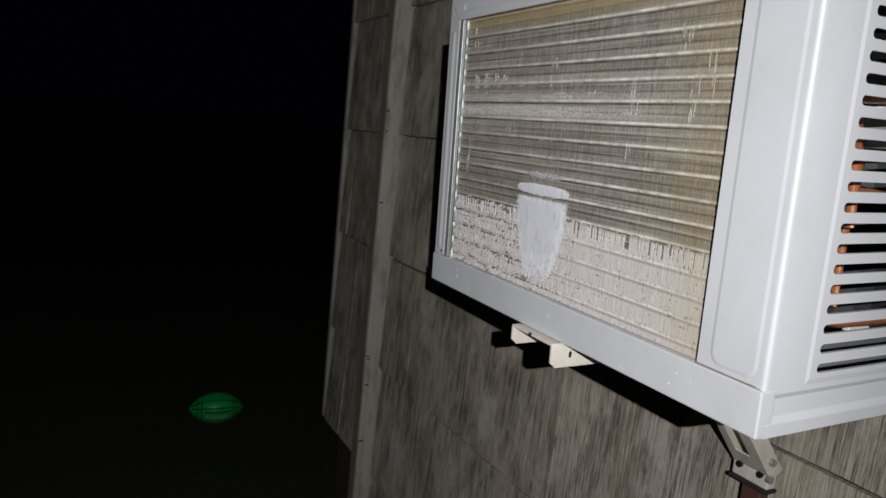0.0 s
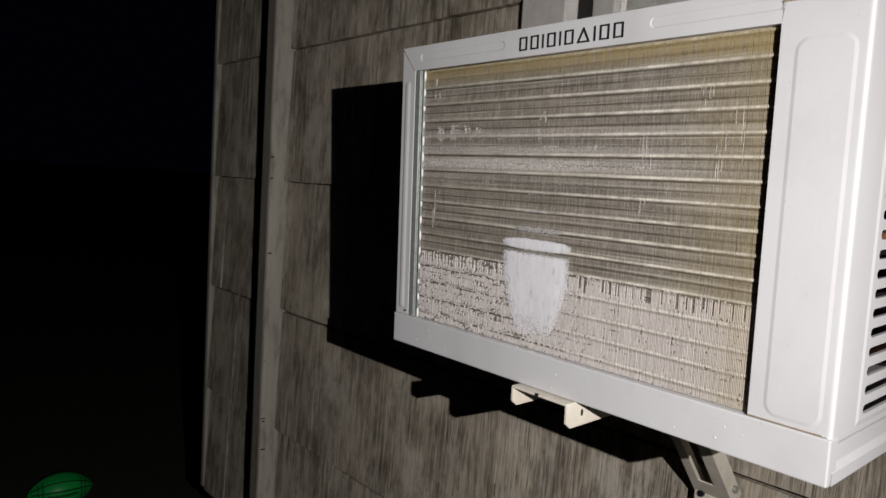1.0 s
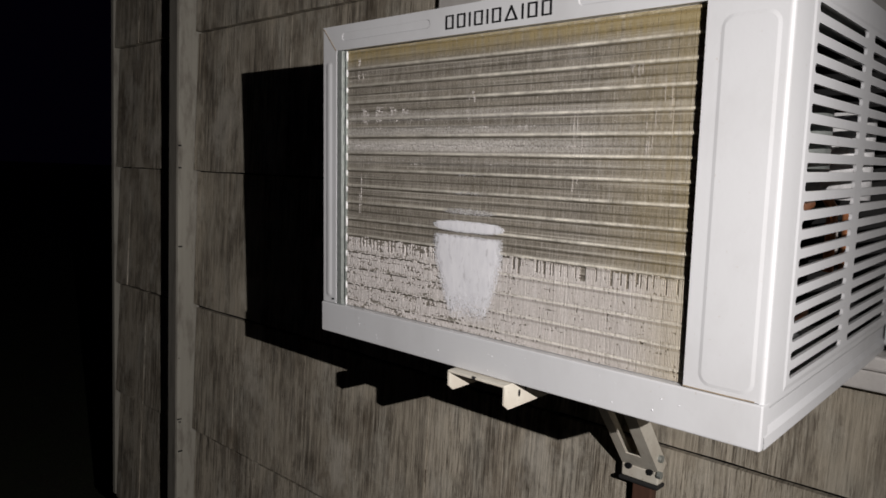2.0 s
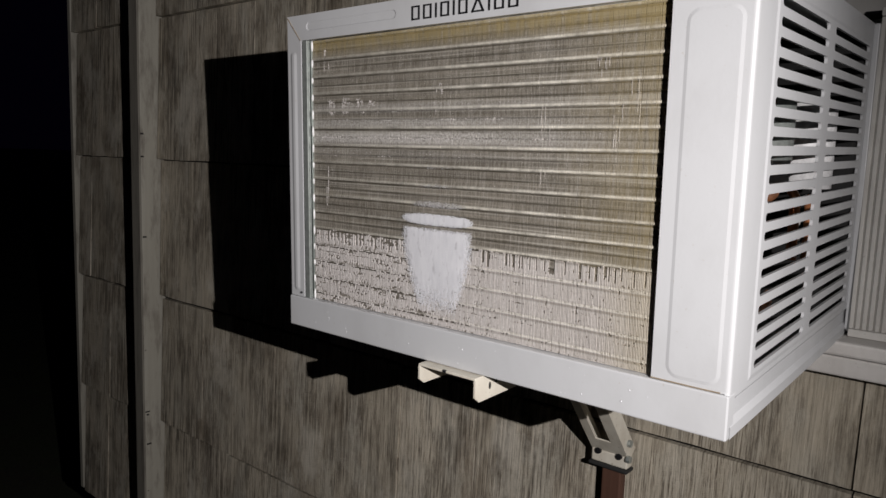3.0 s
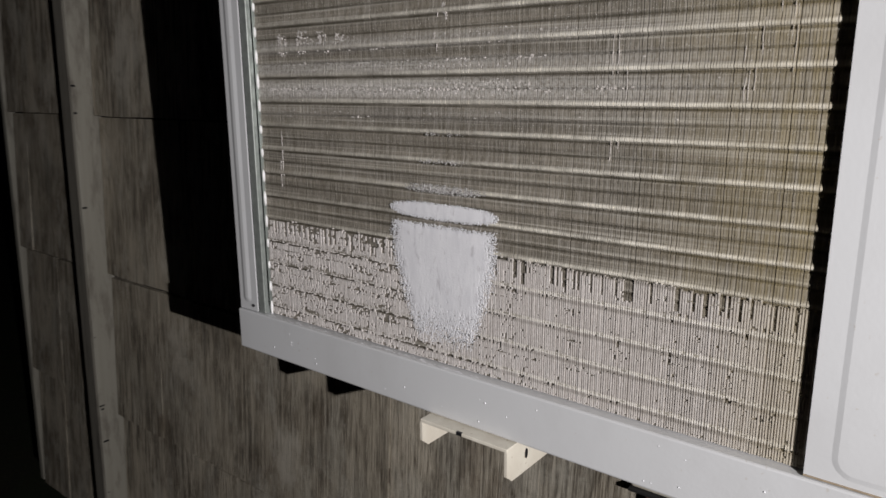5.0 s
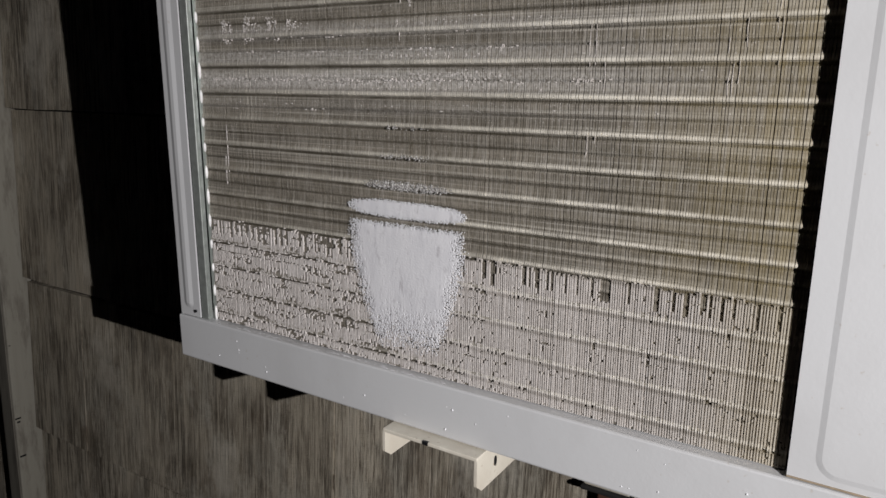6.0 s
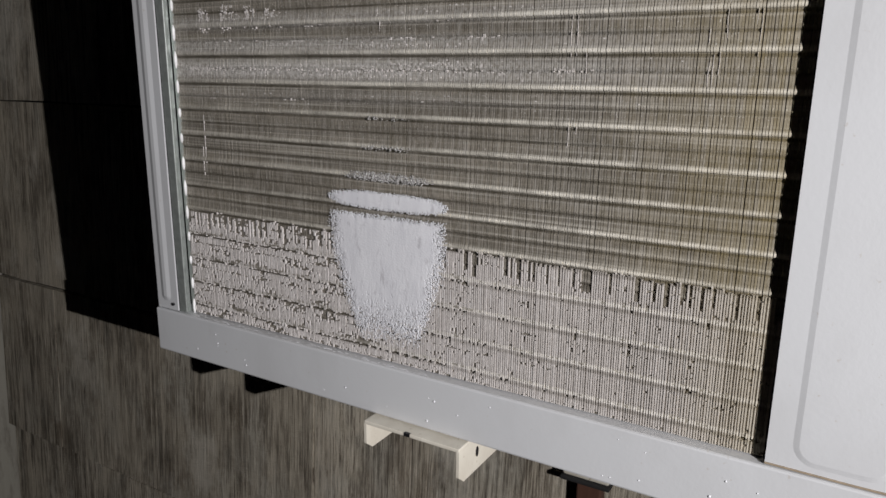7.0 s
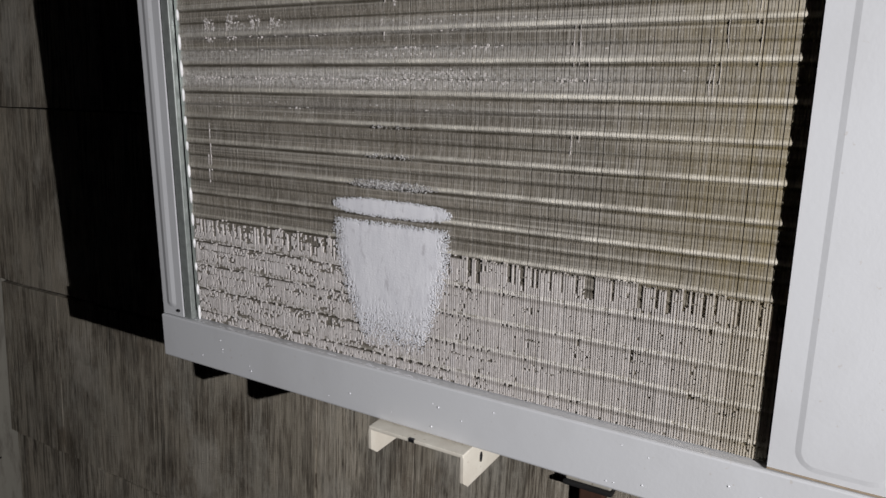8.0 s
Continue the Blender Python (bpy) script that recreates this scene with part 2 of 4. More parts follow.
GREEN_DARK = plain("dark_green_print", (0.005, 0.12, 0.03), 0.5)
PALE_PRINT = plain("pale_print", (0.62, 0.70, 0.64), 0.5)
BLIND = plain("pale_blind", (0.45, 0.46, 0.42), 0.8)
GLASS = bpy.data.materials.new("window_glass")
GLASS.use_nodes = True
GLASS.node_tree.nodes["Principled BSDF"].inputs["Transmission Weight"].default_value = 1.0
GLASS.node_tree.nodes["Principled BSDF"].inputs["Roughness"].default_value = 0.02


# ---- building helpers ----
def part(name, bm, material, parent=None, label="", smooth=False):
    me = bpy.data.meshes.new(name)
    bm.normal_update()
    bm.to_mesh(me)
    bm.free()
    me.materials.append(material)
    if smooth:
        for p in me.polygons:
            p.use_smooth = True
    ob = new(name, me)
    if parent is not None:
        ob.parent = parent
    return tagged(ob, label)


def box(bm, x0, x1, y0, y1, z0, z1, bevel=0.0):
    vs = bmesh.ops.create_cube(bm, size=1.0, matrix=Matrix.Translation(((x0 + x1) / 2, (y0 + y1) / 2, (z0 + z1) / 2)) @ Matrix.Diagonal((x1 - x0, y1 - y0, z1 - z0, 1)))["verts"]
    if bevel:
        es = list({e for v in vs for e in v.link_edges})
        bmesh.ops.bevel(bm, geom=es, offset=bevel, segments=2, affect="EDGES", profile=0.5)
    return bm


def boxed(*args):
    return box(bmesh.new(), *args)


def cylinder(bm, a, b, r, seg=16):
    a, b = Vector(a), Vector(b)
    m = Matrix.Translation((a + b) / 2) @ (b - a).to_track_quat("Z", "Y").to_matrix().to_4x4()
    bmesh.ops.create_cone(bm, cap_ends=True, segments=seg, radius1=r, radius2=r, depth=(b - a).length, matrix=m)
    return bm


def pipe(bm, points, r, seg=8):
    """A tube along a polyline, with round joints."""
    pts = [Vector(p) for p in points]
    rings = []
    for i, p in enumerate(pts):
        d = (pts[min(i + 1, len(pts) - 1)] - pts[max(i - 1, 0)]).normalized()
        q = d.to_track_quat("Z", "Y")
        rings.append([bm.verts.new(p + q @ Vector((r * math.cos(k * math.tau / seg), r * math.sin(k * math.tau / seg), 0))) for k in range(seg)])
    for a, b in zip(rings, rings[1:]):
        for k in range(seg):
            bm.faces.new((a[k], a[(k + 1) % seg], b[(k + 1) % seg], b[k]))
    return bm


def rounded(a0, a1, b0, b1, r, n=6):
    """Points of a rounded rectangle, 4 * n of them, counter-clockwise from the lower right corner."""
    out = []
    for ca, cb, start in ((a1 - r, b0 + r, -90), (a1 - r, b1 - r, 0), (a0 + r, b1 - r, 90), (a0 + r, b0 + r, 180)):
        for k in range(n):
            w = radians(start + 90 * k / (n - 1))
            out.append((ca + r * math.cos(w), cb + r * math.sin(w)))
    return out


def cell(bm, put, a0, a1, b0, b1, rect, r, n=6, depth=0.0015, slope=0.003, hole=False):
    """A flat sheet from a0, b0 to a1, b1 with a rounded field pressed into it, or cut through. put(a, b, d): the point at depth d."""
    outer = []
    for ca, cb in ((a1, b0), (a1, b1), (a0, b1), (a0, b0)):
        outer += [(ca, cb)] * n
    loop = rounded(*rect, r, n)
    shrunk = rounded(rect[0] + slope, rect[1] - slope, rect[2] + slope, rect[3] - slope, max(r - slope, 0.0005), n)
    cm = {}

    def vert(a, b, d):
        key = (round(a, 6), round(b, 6), round(d, 6))
        if key not in cm:
            cm[key] = bm.verts.new(put(a, b, d))
        return cm[key]

    m = 4 * n
    for k in range(m):
        j = (k + 1) % m
        quad = [vert(*outer[k], 0), vert(*outer[j], 0), vert(*loop[j], 0), vert(*loop[k], 0)]
        quad = [v for i, v in enumerate(quad) if v not in quad[:i]]
        if len(quad) > 2:
            bm.faces.new(quad)
        inner = loop if hole else shrunk
        quad = [vert(*loop[k], 0), vert(*loop[j], 0), vert(*inner[j], depth), vert(*inner[k], depth)]
        quad = [v for i, v in enumerate(quad) if v not in quad[:i]]
        if len(quad) > 2:
            bm.faces.new(quad)
    if not hole:
        ring = []
        for p in shrunk:
            v = vert(*p, depth)
            if v not in ring:
                ring.append(v)
        bm.faces.new(ring)
    return bm


def empty(name, m, label, category, group=""):
    ob = new(name)
    ob.matrix_basis = m
    return tagged(ob, label, category, group)


# ---- ground, house wall ----
def ground():
    bm = bmesh.new()
    bmesh.ops.create_grid(bm, x_segments=90, y_segments=90, size=1.0)
    for v in bm.verts:
        u = Vector((math.copysign(abs(v.co.x) ** 3, v.co.x) * 400, math.copysign(abs(v.co.y) ** 3, v.co.y) * 400, 0))
        u.z = 0.03 * noise.noise(Vector((u.x * 1.3, u.y * 1.3, 0.5))) if abs(u.x) < 30 and abs(u.y) < 30 else 0
        v.co = u + Vector((0, 3, -0.02))
    tagged(part("ground", bm, SOIL, smooth=True), "dark bare yard soil with thin grass at night", "ground", kind="structure")


ground()

BOARD_R, BOARD_L = 1.442, 1.484
SHEATH = WALL + 0.014          # the boards behind the shingles
STEP = 0.060                   # the far stretch of wall stands back by this
WIN_Y0, WIN_Y1, WIN_Z0, WIN_Z1 = -0.36, 0.558, BASE - 0.012, BASE + 1.05
END = 2.027                    # the far corner of the house
TOP = 3.3


def house_wall():
    bm = bmesh.new()
    x0, x1 = SHEATH, SHEATH + 0.14
    box(bm, x0, x1, WIN_Y1, BOARD_L, 0.62, TOP)
    box(bm, x0 + STEP, x1 + STEP, BOARD_L - 0.02, END - 0.019, 0.635, TOP)
    box(bm, x0, x1, -2.2, WIN_Y0, 0.62, TOP)
    box(bm, x0, x1, WIN_Y0, WIN_Y1, 0.62, WIN_Z0)
    box(bm, x0, x1, WIN_Y0, WIN_Y1, WIN_Z1, TOP)
    wall = tagged(part("wall_west", bm, FELT), "house wall clad in weathered grey striated shingles", "wall", kind="structure")
    # unseen walls and ceiling, added to keep it dark behind the glass
    tagged(part("wall_north", boxed(x1, x1 + 3.2, END - 0.14, END - 0.006, 0.62, TOP), CONCRETE), "unseen side wall added to close the dark room", "wall", kind="structure")
    tagged(part("wall_south", boxed(x1, x1 + 3.2, -2.2, -2.06, 0.62, TOP), CONCRETE), "unseen side wall added to close the dark room", "wall", kind="structure")
    tagged(part("wall_east", boxed(x1 + 3.06, x1 + 3.2, -2.06, END - 0.144, 0.62, TOP), CONCRETE), "unseen rear wall added to close the dark room", "wall", kind="structure")
    tagged(part("ceiling", boxed(x1, x1 + 3.06, -2.06, END - 0.144, TOP - 0.1, TOP - 0.004), CONCRETE), "unseen ceiling added to keep the window's room dark", "ceiling", kind="structure")
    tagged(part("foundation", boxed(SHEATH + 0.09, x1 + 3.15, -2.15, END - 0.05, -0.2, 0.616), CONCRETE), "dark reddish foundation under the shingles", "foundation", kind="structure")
    return wall


wall = house_wall()

# trim board, corner board, sill, casing
bm = box(bmesh.new(), WALL - 0.044, SHEATH, BOARD_R, BOARD_L, 0.45, TOP - 0.1, 0.0025)
board = tagged(part("trim_post", bm, TRIM), "worn cream painted square post against the shingled wall", "trim post", kind="structure")
part("front_strip", box(bmesh.new(), WALL - 0.0470, WALL - 0.0442, BOARD_R + 0.003, BOARD_L - 0.002, 0.45, TOP - 0.1, 0.0008), TRIM_EDGE, board, "bare weathered front edge with flaking paint")
random.seed(5)
for k in range(9):
    z = random.choice((0.83, 0.88, 0.95, 1.03, 1.07, 1.16, 1.21, 1.30, 1.36, 1.5, 1.7, 0.78)) + random.uniform(-0.03, 0.03)
    x = WALL - 0.044 + random.uniform(0.0, 0.004)
    part("paint_crack", boxed(x, x + random.uniform(0.003, 0.012), BOARD_R - 0.0006, BOARD_R + 0.001, z, z + random.uniform(0.0012, 0.004)), INK, board, "dark crack in the paint")
tagged(part("corner_trim", box(bmesh.new(), WALL + STEP - 0.010, SHEATH + STEP + 0.14, END - 0.017, END + 0.001, 0.645, TOP - 0.1, 0.002), TRIM), "worn painted board at the corner of the house", "trim board", kind="structure")


def window():
    top = empty("window_1", Matrix(), "white window with a painted casing over the air conditioner", "window")
    top["kind"] = "structure"
    for y0, y1 in ((WIN_Y1, WIN_Y1 + 0.092), (WIN_Y0 - 0.092, WIN_Y0)):
        part("casing", box(bmesh.new(), WALL - 0.018, SHEATH, y0, y1, BASE + 0.0135, WIN_Z1 + 0.09, 0.003), CASING, top)
    part("casing", box(bmesh.new(), WALL - 0.018, SHEATH, WIN_Y0 + 0.001, WIN_Y1 - 0.001, WIN_Z1, WIN_Z1 + 0.09, 0.003), CASING, top)
    part("sill", box(bmesh.new(), WALL - 0.030, SHEATH + 0.13, WIN_Y0 - 0.12, WIN_Y1 + 0.12, BASE - 0.003, BASE + 0.013, 0.003), CASING, top)
    part("apron", box(bmesh.new(), WALL - 0.024, SHEATH, WIN_Y0 - 0.11, WIN_Y1 + 0.11, BASE - 0.026, BASE - 0.0045, 0.002), CASING, top)
    xs = SHEATH + 0.03
    zs = BASE + H + 0.03
    for y0, y1 in ((WIN_Y1 - 0.045, WIN_Y1 - 0.002), (WIN_Y0 + 0.002, WIN_Y0 + 0.045)):
        part("sash_stile", box(bmesh.new(), xs, xs + 0.035, y0, y1, zs, WIN_Z1 - 0.004, 0.003), VINYL, top)
    part("sash_rail", box(bmesh.new(), xs, xs + 0.035, WIN_Y0 + 0.046, WIN_Y1 - 0.046, zs, zs + 0.045, 0.003), VINYL, top)
    part("sash_rail", box(bmesh.new(), xs, xs + 0.035, WIN_Y0 + 0.046, WIN_Y1 - 0.046, WIN_Z1 - 0.05, WIN_Z1 - 0.004, 0.003), VINYL, top)
    pane = part("pane", boxed(xs + 0.014, xs + 0.018, WIN_Y0 + 0.045, WIN_Y1 - 0.045, zs + 0.044, WIN_Z1 - 0.049), GLASS, top)
    pane.visible_shadow = False
    part("blind", boxed(xs + 0.075, xs + 0.078, WIN_Y0 + 0.01, WIN_Y1 - 0.01, zs, WIN_Z1 - 0.01), BLIND, top)


window()


def accordion(y0, y1, label):
    """A pleated filler panel between the unit and the window's side, with a rim round it."""
    top = empty("accordion_panel", Matrix(), label, "side panel")
    x = WALL + 0.010
    n = max(4, int((y1 - y0) / 0.0062))
    bm = bmesh.new()
    rows = []
    for k in range(2 * n + 1):
        y = y0 + (y1 - y0) * k / (2 * n)
        dx = 0.005 * (k % 2)
        rows.append([bm.verts.new((x + dx + o, y, z)) for o, z in ((0, BASE + 0.022), (0, BASE + H + 0.02), (0.0015, BASE + H + 0.02), (0.0015, BASE + 0.022))])
    for a, b in zip(rows, rows[1:]):
        for k in range(4):
            bm.faces.new((a[k], a[(k + 1) % 4], b[(k + 1) % 4], b[k]))
    part("pleats", bm, VINYL, top)
    for z0, z1 in ((BASE + 0.0135, BASE + 0.022), (BASE + H + 0.02, BASE + H + 0.029)):
        part("rail", box(bmesh.new(), x - 0.006, x + 0.014, y0, y1, z0, z1, 0.001), VINYL, top)


accordion(WIN_Y0 + 0.004, -0.012, "white pleated vinyl side panel beside the air conditioner")
accordion(W + 0.022, WIN_Y1 - 0.004, "white pleated vinyl side panel in the window's shadow")

# ---- the air conditioner ----
UNIT = pose(-0.002, 0, BASE, 0, TILT_AC, -0.5)
ac = empty("air_conditioner", UNIT, "white window air conditioner with a dusty frosted coil", "air conditioner")

COIL_Y0, COIL_Y1, COIL_Z1 = 0.0548, 0.461, 0.311
SET_BACK, SPREAD = 0.001, 1.0023      # the coil stands back from the sheet round it
COIL_SEAT = Matrix.Translation((SET_BACK, 0.0002, -0.0004)) @ Matrix.Diagonal((1, SPREAD, SPREAD, 1))


def back(a, b, d):
    return (d, a, b)


def finish_sheet(bm):
    bmesh.ops.remove_doubles(bm, verts=bm.verts, dist=1e-5)
    bmesh.ops.recalc_face_normals(bm, faces=bm.faces)
    return bm


def casing():
    # right-hand panel with its pressed field
    bm = cell(bmesh.new(), back, 0.0, COIL_Y0, 0.034, H - 0.012, (0.0040, 0.0442, 0.0375, 0.3005), 0.010, 8, -0.0005, 0.0026)
    for a, b, c, d in (((0, COIL_Y0, 0.034), (0, COIL_Y0, H - 0.012), (0.030, COIL_Y0, H - 0.012), (0.030, COIL_Y0, 0.034)),):
        bm.faces.new([bm.verts.new(p) for p in (a, b, c, d)])
    part("corner_panel", finish_sheet(bm), ENAMEL, ac)
    # top rail: two pressed fields with the lettering between them
    bm = bmesh.new()
    z0, z1 = COIL_Z1, H
    cell(bm, back, 0.315, COIL_Y1 + 0.0, z0, z1, (0.322, 0.452, z0 + 0.009, z1 - 0.008), 0.0045, 5, 0.0006, 0.0011)
    cell(bm, back, COIL_Y0, 0.165, z0, z1, (0.053, 0.160, z0 + 0.009, z1 - 0.008), 0.0045, 5, 0.0006, 0.0011)
    for a, b in ((0.165, 0.315), (0.0, COIL_Y0)):
        lo = z0 if a > 0.1 else H - 0.0118
        bm.faces.new([bm.verts.new((0, y, z)) for y, z in ((a, lo), (b, lo), (b, z1), (a, z1))])
    bm.faces.new([bm.verts.new((x, y, z)) for x, y, z in ((0, COIL_Y0, z0), (0, COIL_Y1, z0), (0.03, COIL_Y1, z0), (0.03, COIL_Y0, z0))])
    part("top_rail", finish_sheet(bm), ENAMEL, ac)
    # far stile with its long rib, mitred into the top rail
    bm = cell(bmesh.new(), back, COIL_Y1, W, 0.034, H - 0.0, (COIL_Y1 + 0.007, W - 0.0045, 0.040, 0.300), 0.0045, 6, -0.0009, 0.0036)
    bm.faces.new([bm.verts.new(p) for p in ((0, COIL_Y1, 0.034), (0, COIL_Y1, H), (0.03, COIL_Y1, H), (0.03, COIL_Y1, 0.034))])
    part("stile", finish_sheet(bm), ENAMEL, ac)
    bm = bmesh.new()
    pipe(bm, ((-0.0002, COIL_Y1 + 0.0005, COIL_Z1), (-0.0002, W - 0.001, H - 0.002)), 0.0005, 6)
    grime_and_shade = plain("seam_grime", (0.28, 0.22, 0.15), 0.7)
    part("seam", bm, grime_and_shade, ac, "grimy seam between the sheets")
    part("seam", pipe(bmesh.new(), ((-0.0002, COIL_Y0, 0.3255), (-0.0002, 0.018, 0.3250), (-0.0002, 0.004, H - 0.001)), 0.0006, 6), grime_and_shade, ac)
    # base pan: its lip is the bottom rail
    bm = box(bmesh.new(), -0.0022, 0.012, -0.0036, W + 0.001, 0.0, 0.0335, 0.0012)
    box(bm, 0.010, DEPTH, 0.003, W - 0.002, 0.0, 0.004)
    part("base_pan", bm, ENAMEL, ac)
    bm = bmesh.new()
    for k in range(90):
        y = 0.24 + 0.21 * k / 89
        bmesh.ops.create_icosphere(bm, subdivisions=1, radius=random.uniform(0.0002, 0.0006), matrix=Matrix.Translation((random.uniform(0.0, 0.003), y + random.uniform(-0.005, 0.005), 0.0335)) @ Matrix.Diagonal((1, random.uniform(1, 5), 0.5, 1)))
    ob = part("residue", bm, FROST, ac, "pale crust along the pan's lip")
    bm = bmesh.new()
    pipe(bm, ((-0.0003, COIL_Y0, 0.0345), (-0.0003, 0.02, 0.0342), (-0.0003, 0.003, 0.0343)), 0.0005, 6)
    part("seam", bm, bpy.data.materials["seam_grime"], ac)
    drops = random.Random(8)
    for k in range(22):
        p = (-0.0022, drops.uniform(0.03, 0.44), drops.uniform(0.004, 0.028))
        bm = bmesh.new()
        bmesh.ops.create_icosphere(bm, subdivisions=1, radius=drops.uniform(0.0003, 0.0008), matrix=Matrix.Translation(p))
        part("droplet", bm, FROST, ac, "tiny white speck on the rail", True)
    part("tab", box(bmesh.new(), 0.0005, 0.012, 0.4535, 0.4600, 0.0335, 0.0395, 0.0008), STEEL, ac, "bent steel tab at the stile's foot")
    part("screw", cylinder(bmesh.new(), (-0.0012, 0.4655, 0.0385), (0.001, 0.4655, 0.0385), 0.0012, 10), INK, ac)
    # top and far side
    part("top_sheet", box(bmesh.new(), 0.0005, DEPTH, 0.0, W, H - 0.0012, H + 0.0002, 0.0005), ENAMEL, ac)
    part("side_sheet", box(bmesh.new(), 0.0005, DEPTH, W - 0.0014, W, 0.0045, H - 0.0014, 0.0004), ENAMEL, ac)


casing()


def louvred_side():
    """The near side: a pressed sheet with two columns of slots."""
    def put(a, b, d):
        return (a, -0.004 + d, b)
    bm = bmesh.new()
    rows, pitch, first = 20, 0.01386, 0.0378
    cols = ((0.043, 0.203), (0.203, 0.376))
    for a0, a1 in cols:
        for k in range(rows):
            b0 = first + k * pitch
            cell(bm, put, a0, a1, b0, b0 + pitch, (a0 + 0.0065 + (0.0045 if a0 > 0.1 else 0.0), a1 - 0.0065 - (0.0045 if a0 < 0.1 else 0.0), b0 + 0.0036, b0 + pitch - 0.0036), 0.0031, 4, 0.0025, 0.001, True)
    lo, hi = first, first + rows * pitch
    # plain margins; the louvre field is raised a little from the sheet
    ring = [((0.043, lo), (0.376, lo), (0.376, hi), (0.043, hi)), ((0.040, lo - 0.004), (0.379, lo - 0.004), (0.379, hi + 0.003), (0.040, hi + 0.003))]
    inner = [bm.verts.new(put(*p, 0)) for p in ring[0]]
    outer = [bm.verts.new(put(*p, 0.0008)) for p in ring[1]]
    for k in range(4):
        bm.faces.new((inner[k], inner[(k + 1) % 4], outer[(k + 1) % 4], outer[k]))
    def flat(a0, a1, b0, b1, d0=0.0008, d1=0.0008):
        bm.faces.new([bm.verts.new(put(a, b, d)) for a, b, d in ((a0, b0, d0), (a1, b0, d0), (a1, b1, d1), (a0, b1, d1))])
    flat(0.004, 0.040, 0.030, H)
    flat(0.379, DEPTH, 0.030, H)
    flat(0.040, 0.379, hi + 0.003, H)
    flat(0.040, 0.379, 0.030, lo - 0.004)
    # pressed channel along the foot
    flat(0.004, DEPTH, 0.026, 0.030, 0.0030, 0.0008)
    flat(0.004, DEPTH, 0.0135, 0.026, 0.0030, 0.0030)
    flat(0.004, DEPTH, 0.009, 0.0135, 0.0, 0.0030)
    flat(0.004, DEPTH, 0.0, 0.009, 0.0, 0.0)
    # rounded corner into the back
    for k in range(5):
        w0, w1 = radians(90 * k / 5), radians(90 * (k + 1) / 5)
        p = [(0.004 - 0.004 * math.sin(w) ** 0.6, -0.0032 * math.cos(w)) for w in (w0, w1)]
        bm.faces.new([bm.verts.new((x, y, z)) for (x, y), z in ((p[0], 0.0), (p[1], 0.0), (p[1], H), (p[0], H))])
    bmesh.ops.remove_doubles(bm, verts=bm.verts, dist=1e-5)
    bmesh.ops.recalc_face_normals(bm, faces=bm.faces)
    panel = part("louvred_side", bm, ENAMEL, ac, "white side sheet with two columns of slots")
    part("side_flange", box(bmesh.new(), DEPTH - 0.012, DEPTH - 0.002, -0.0085, -0.003, 0.004, H, 0.001), ENAMEL, ac)
    return panel


louvred_side()


def badge():
    """The maker's badge as a row of plain strokes, boxes and one triangle of its size and colour."""
    x0, x1 = -0.0008, 0.0004
    z0, z1 = 0.3165, 0.3290
    w = 0.0014

    def outline(points, closed):
        bm = bmesh.new()
        for (ya, za), (yb, zb) in zip(points, points[1:] + (points[:1] if closed else [])):
            d = Vector((0, yb - ya, zb - za))
            d.normalize()
            n = Vector((0, -d.z, d.y)) * w / 2
            e = d * w / 2
            p = [Vector((x0, ya, za)) - n - e, Vector((x0, yb, zb)) - n + e, Vector((x0, yb, zb)) + n + e, Vector((x0, ya, za)) + n - e]
            lo = [bm.verts.new(q) for q in p]
            hi = [bm.verts.new(q + Vector((x1 - x0, 0, 0))) for q in p]
            bm.faces.new(lo)
            for k in range(4):
                bm.faces.new((lo[k], lo[(k + 1) % 4], hi[(k + 1) % 4], hi[k]))
        part("badge_mark", bm, INK, ac)

    y = 0.3005
    for shape in "bbsbsbtsbb":
        wide = {"s": 0.0, "t": 0.0115, "b": 0.0080}[shape]
        if shape == "s":
            outline([(y, z0 + w / 2), (y, z1 - w / 2)], False)
        elif shape == "t":
            outline([(y, z0 + w / 2), (y - wide, z0 + w / 2), (y - wide / 2, z1 - w / 2)], True)
        else:
            outline([(y, z0 + w / 2), (y, z1 - w / 2), (y - wide, z1 - w / 2), (y - wide, z0 + w / 2)], True)
        y -= wide + 0.0062


badge()


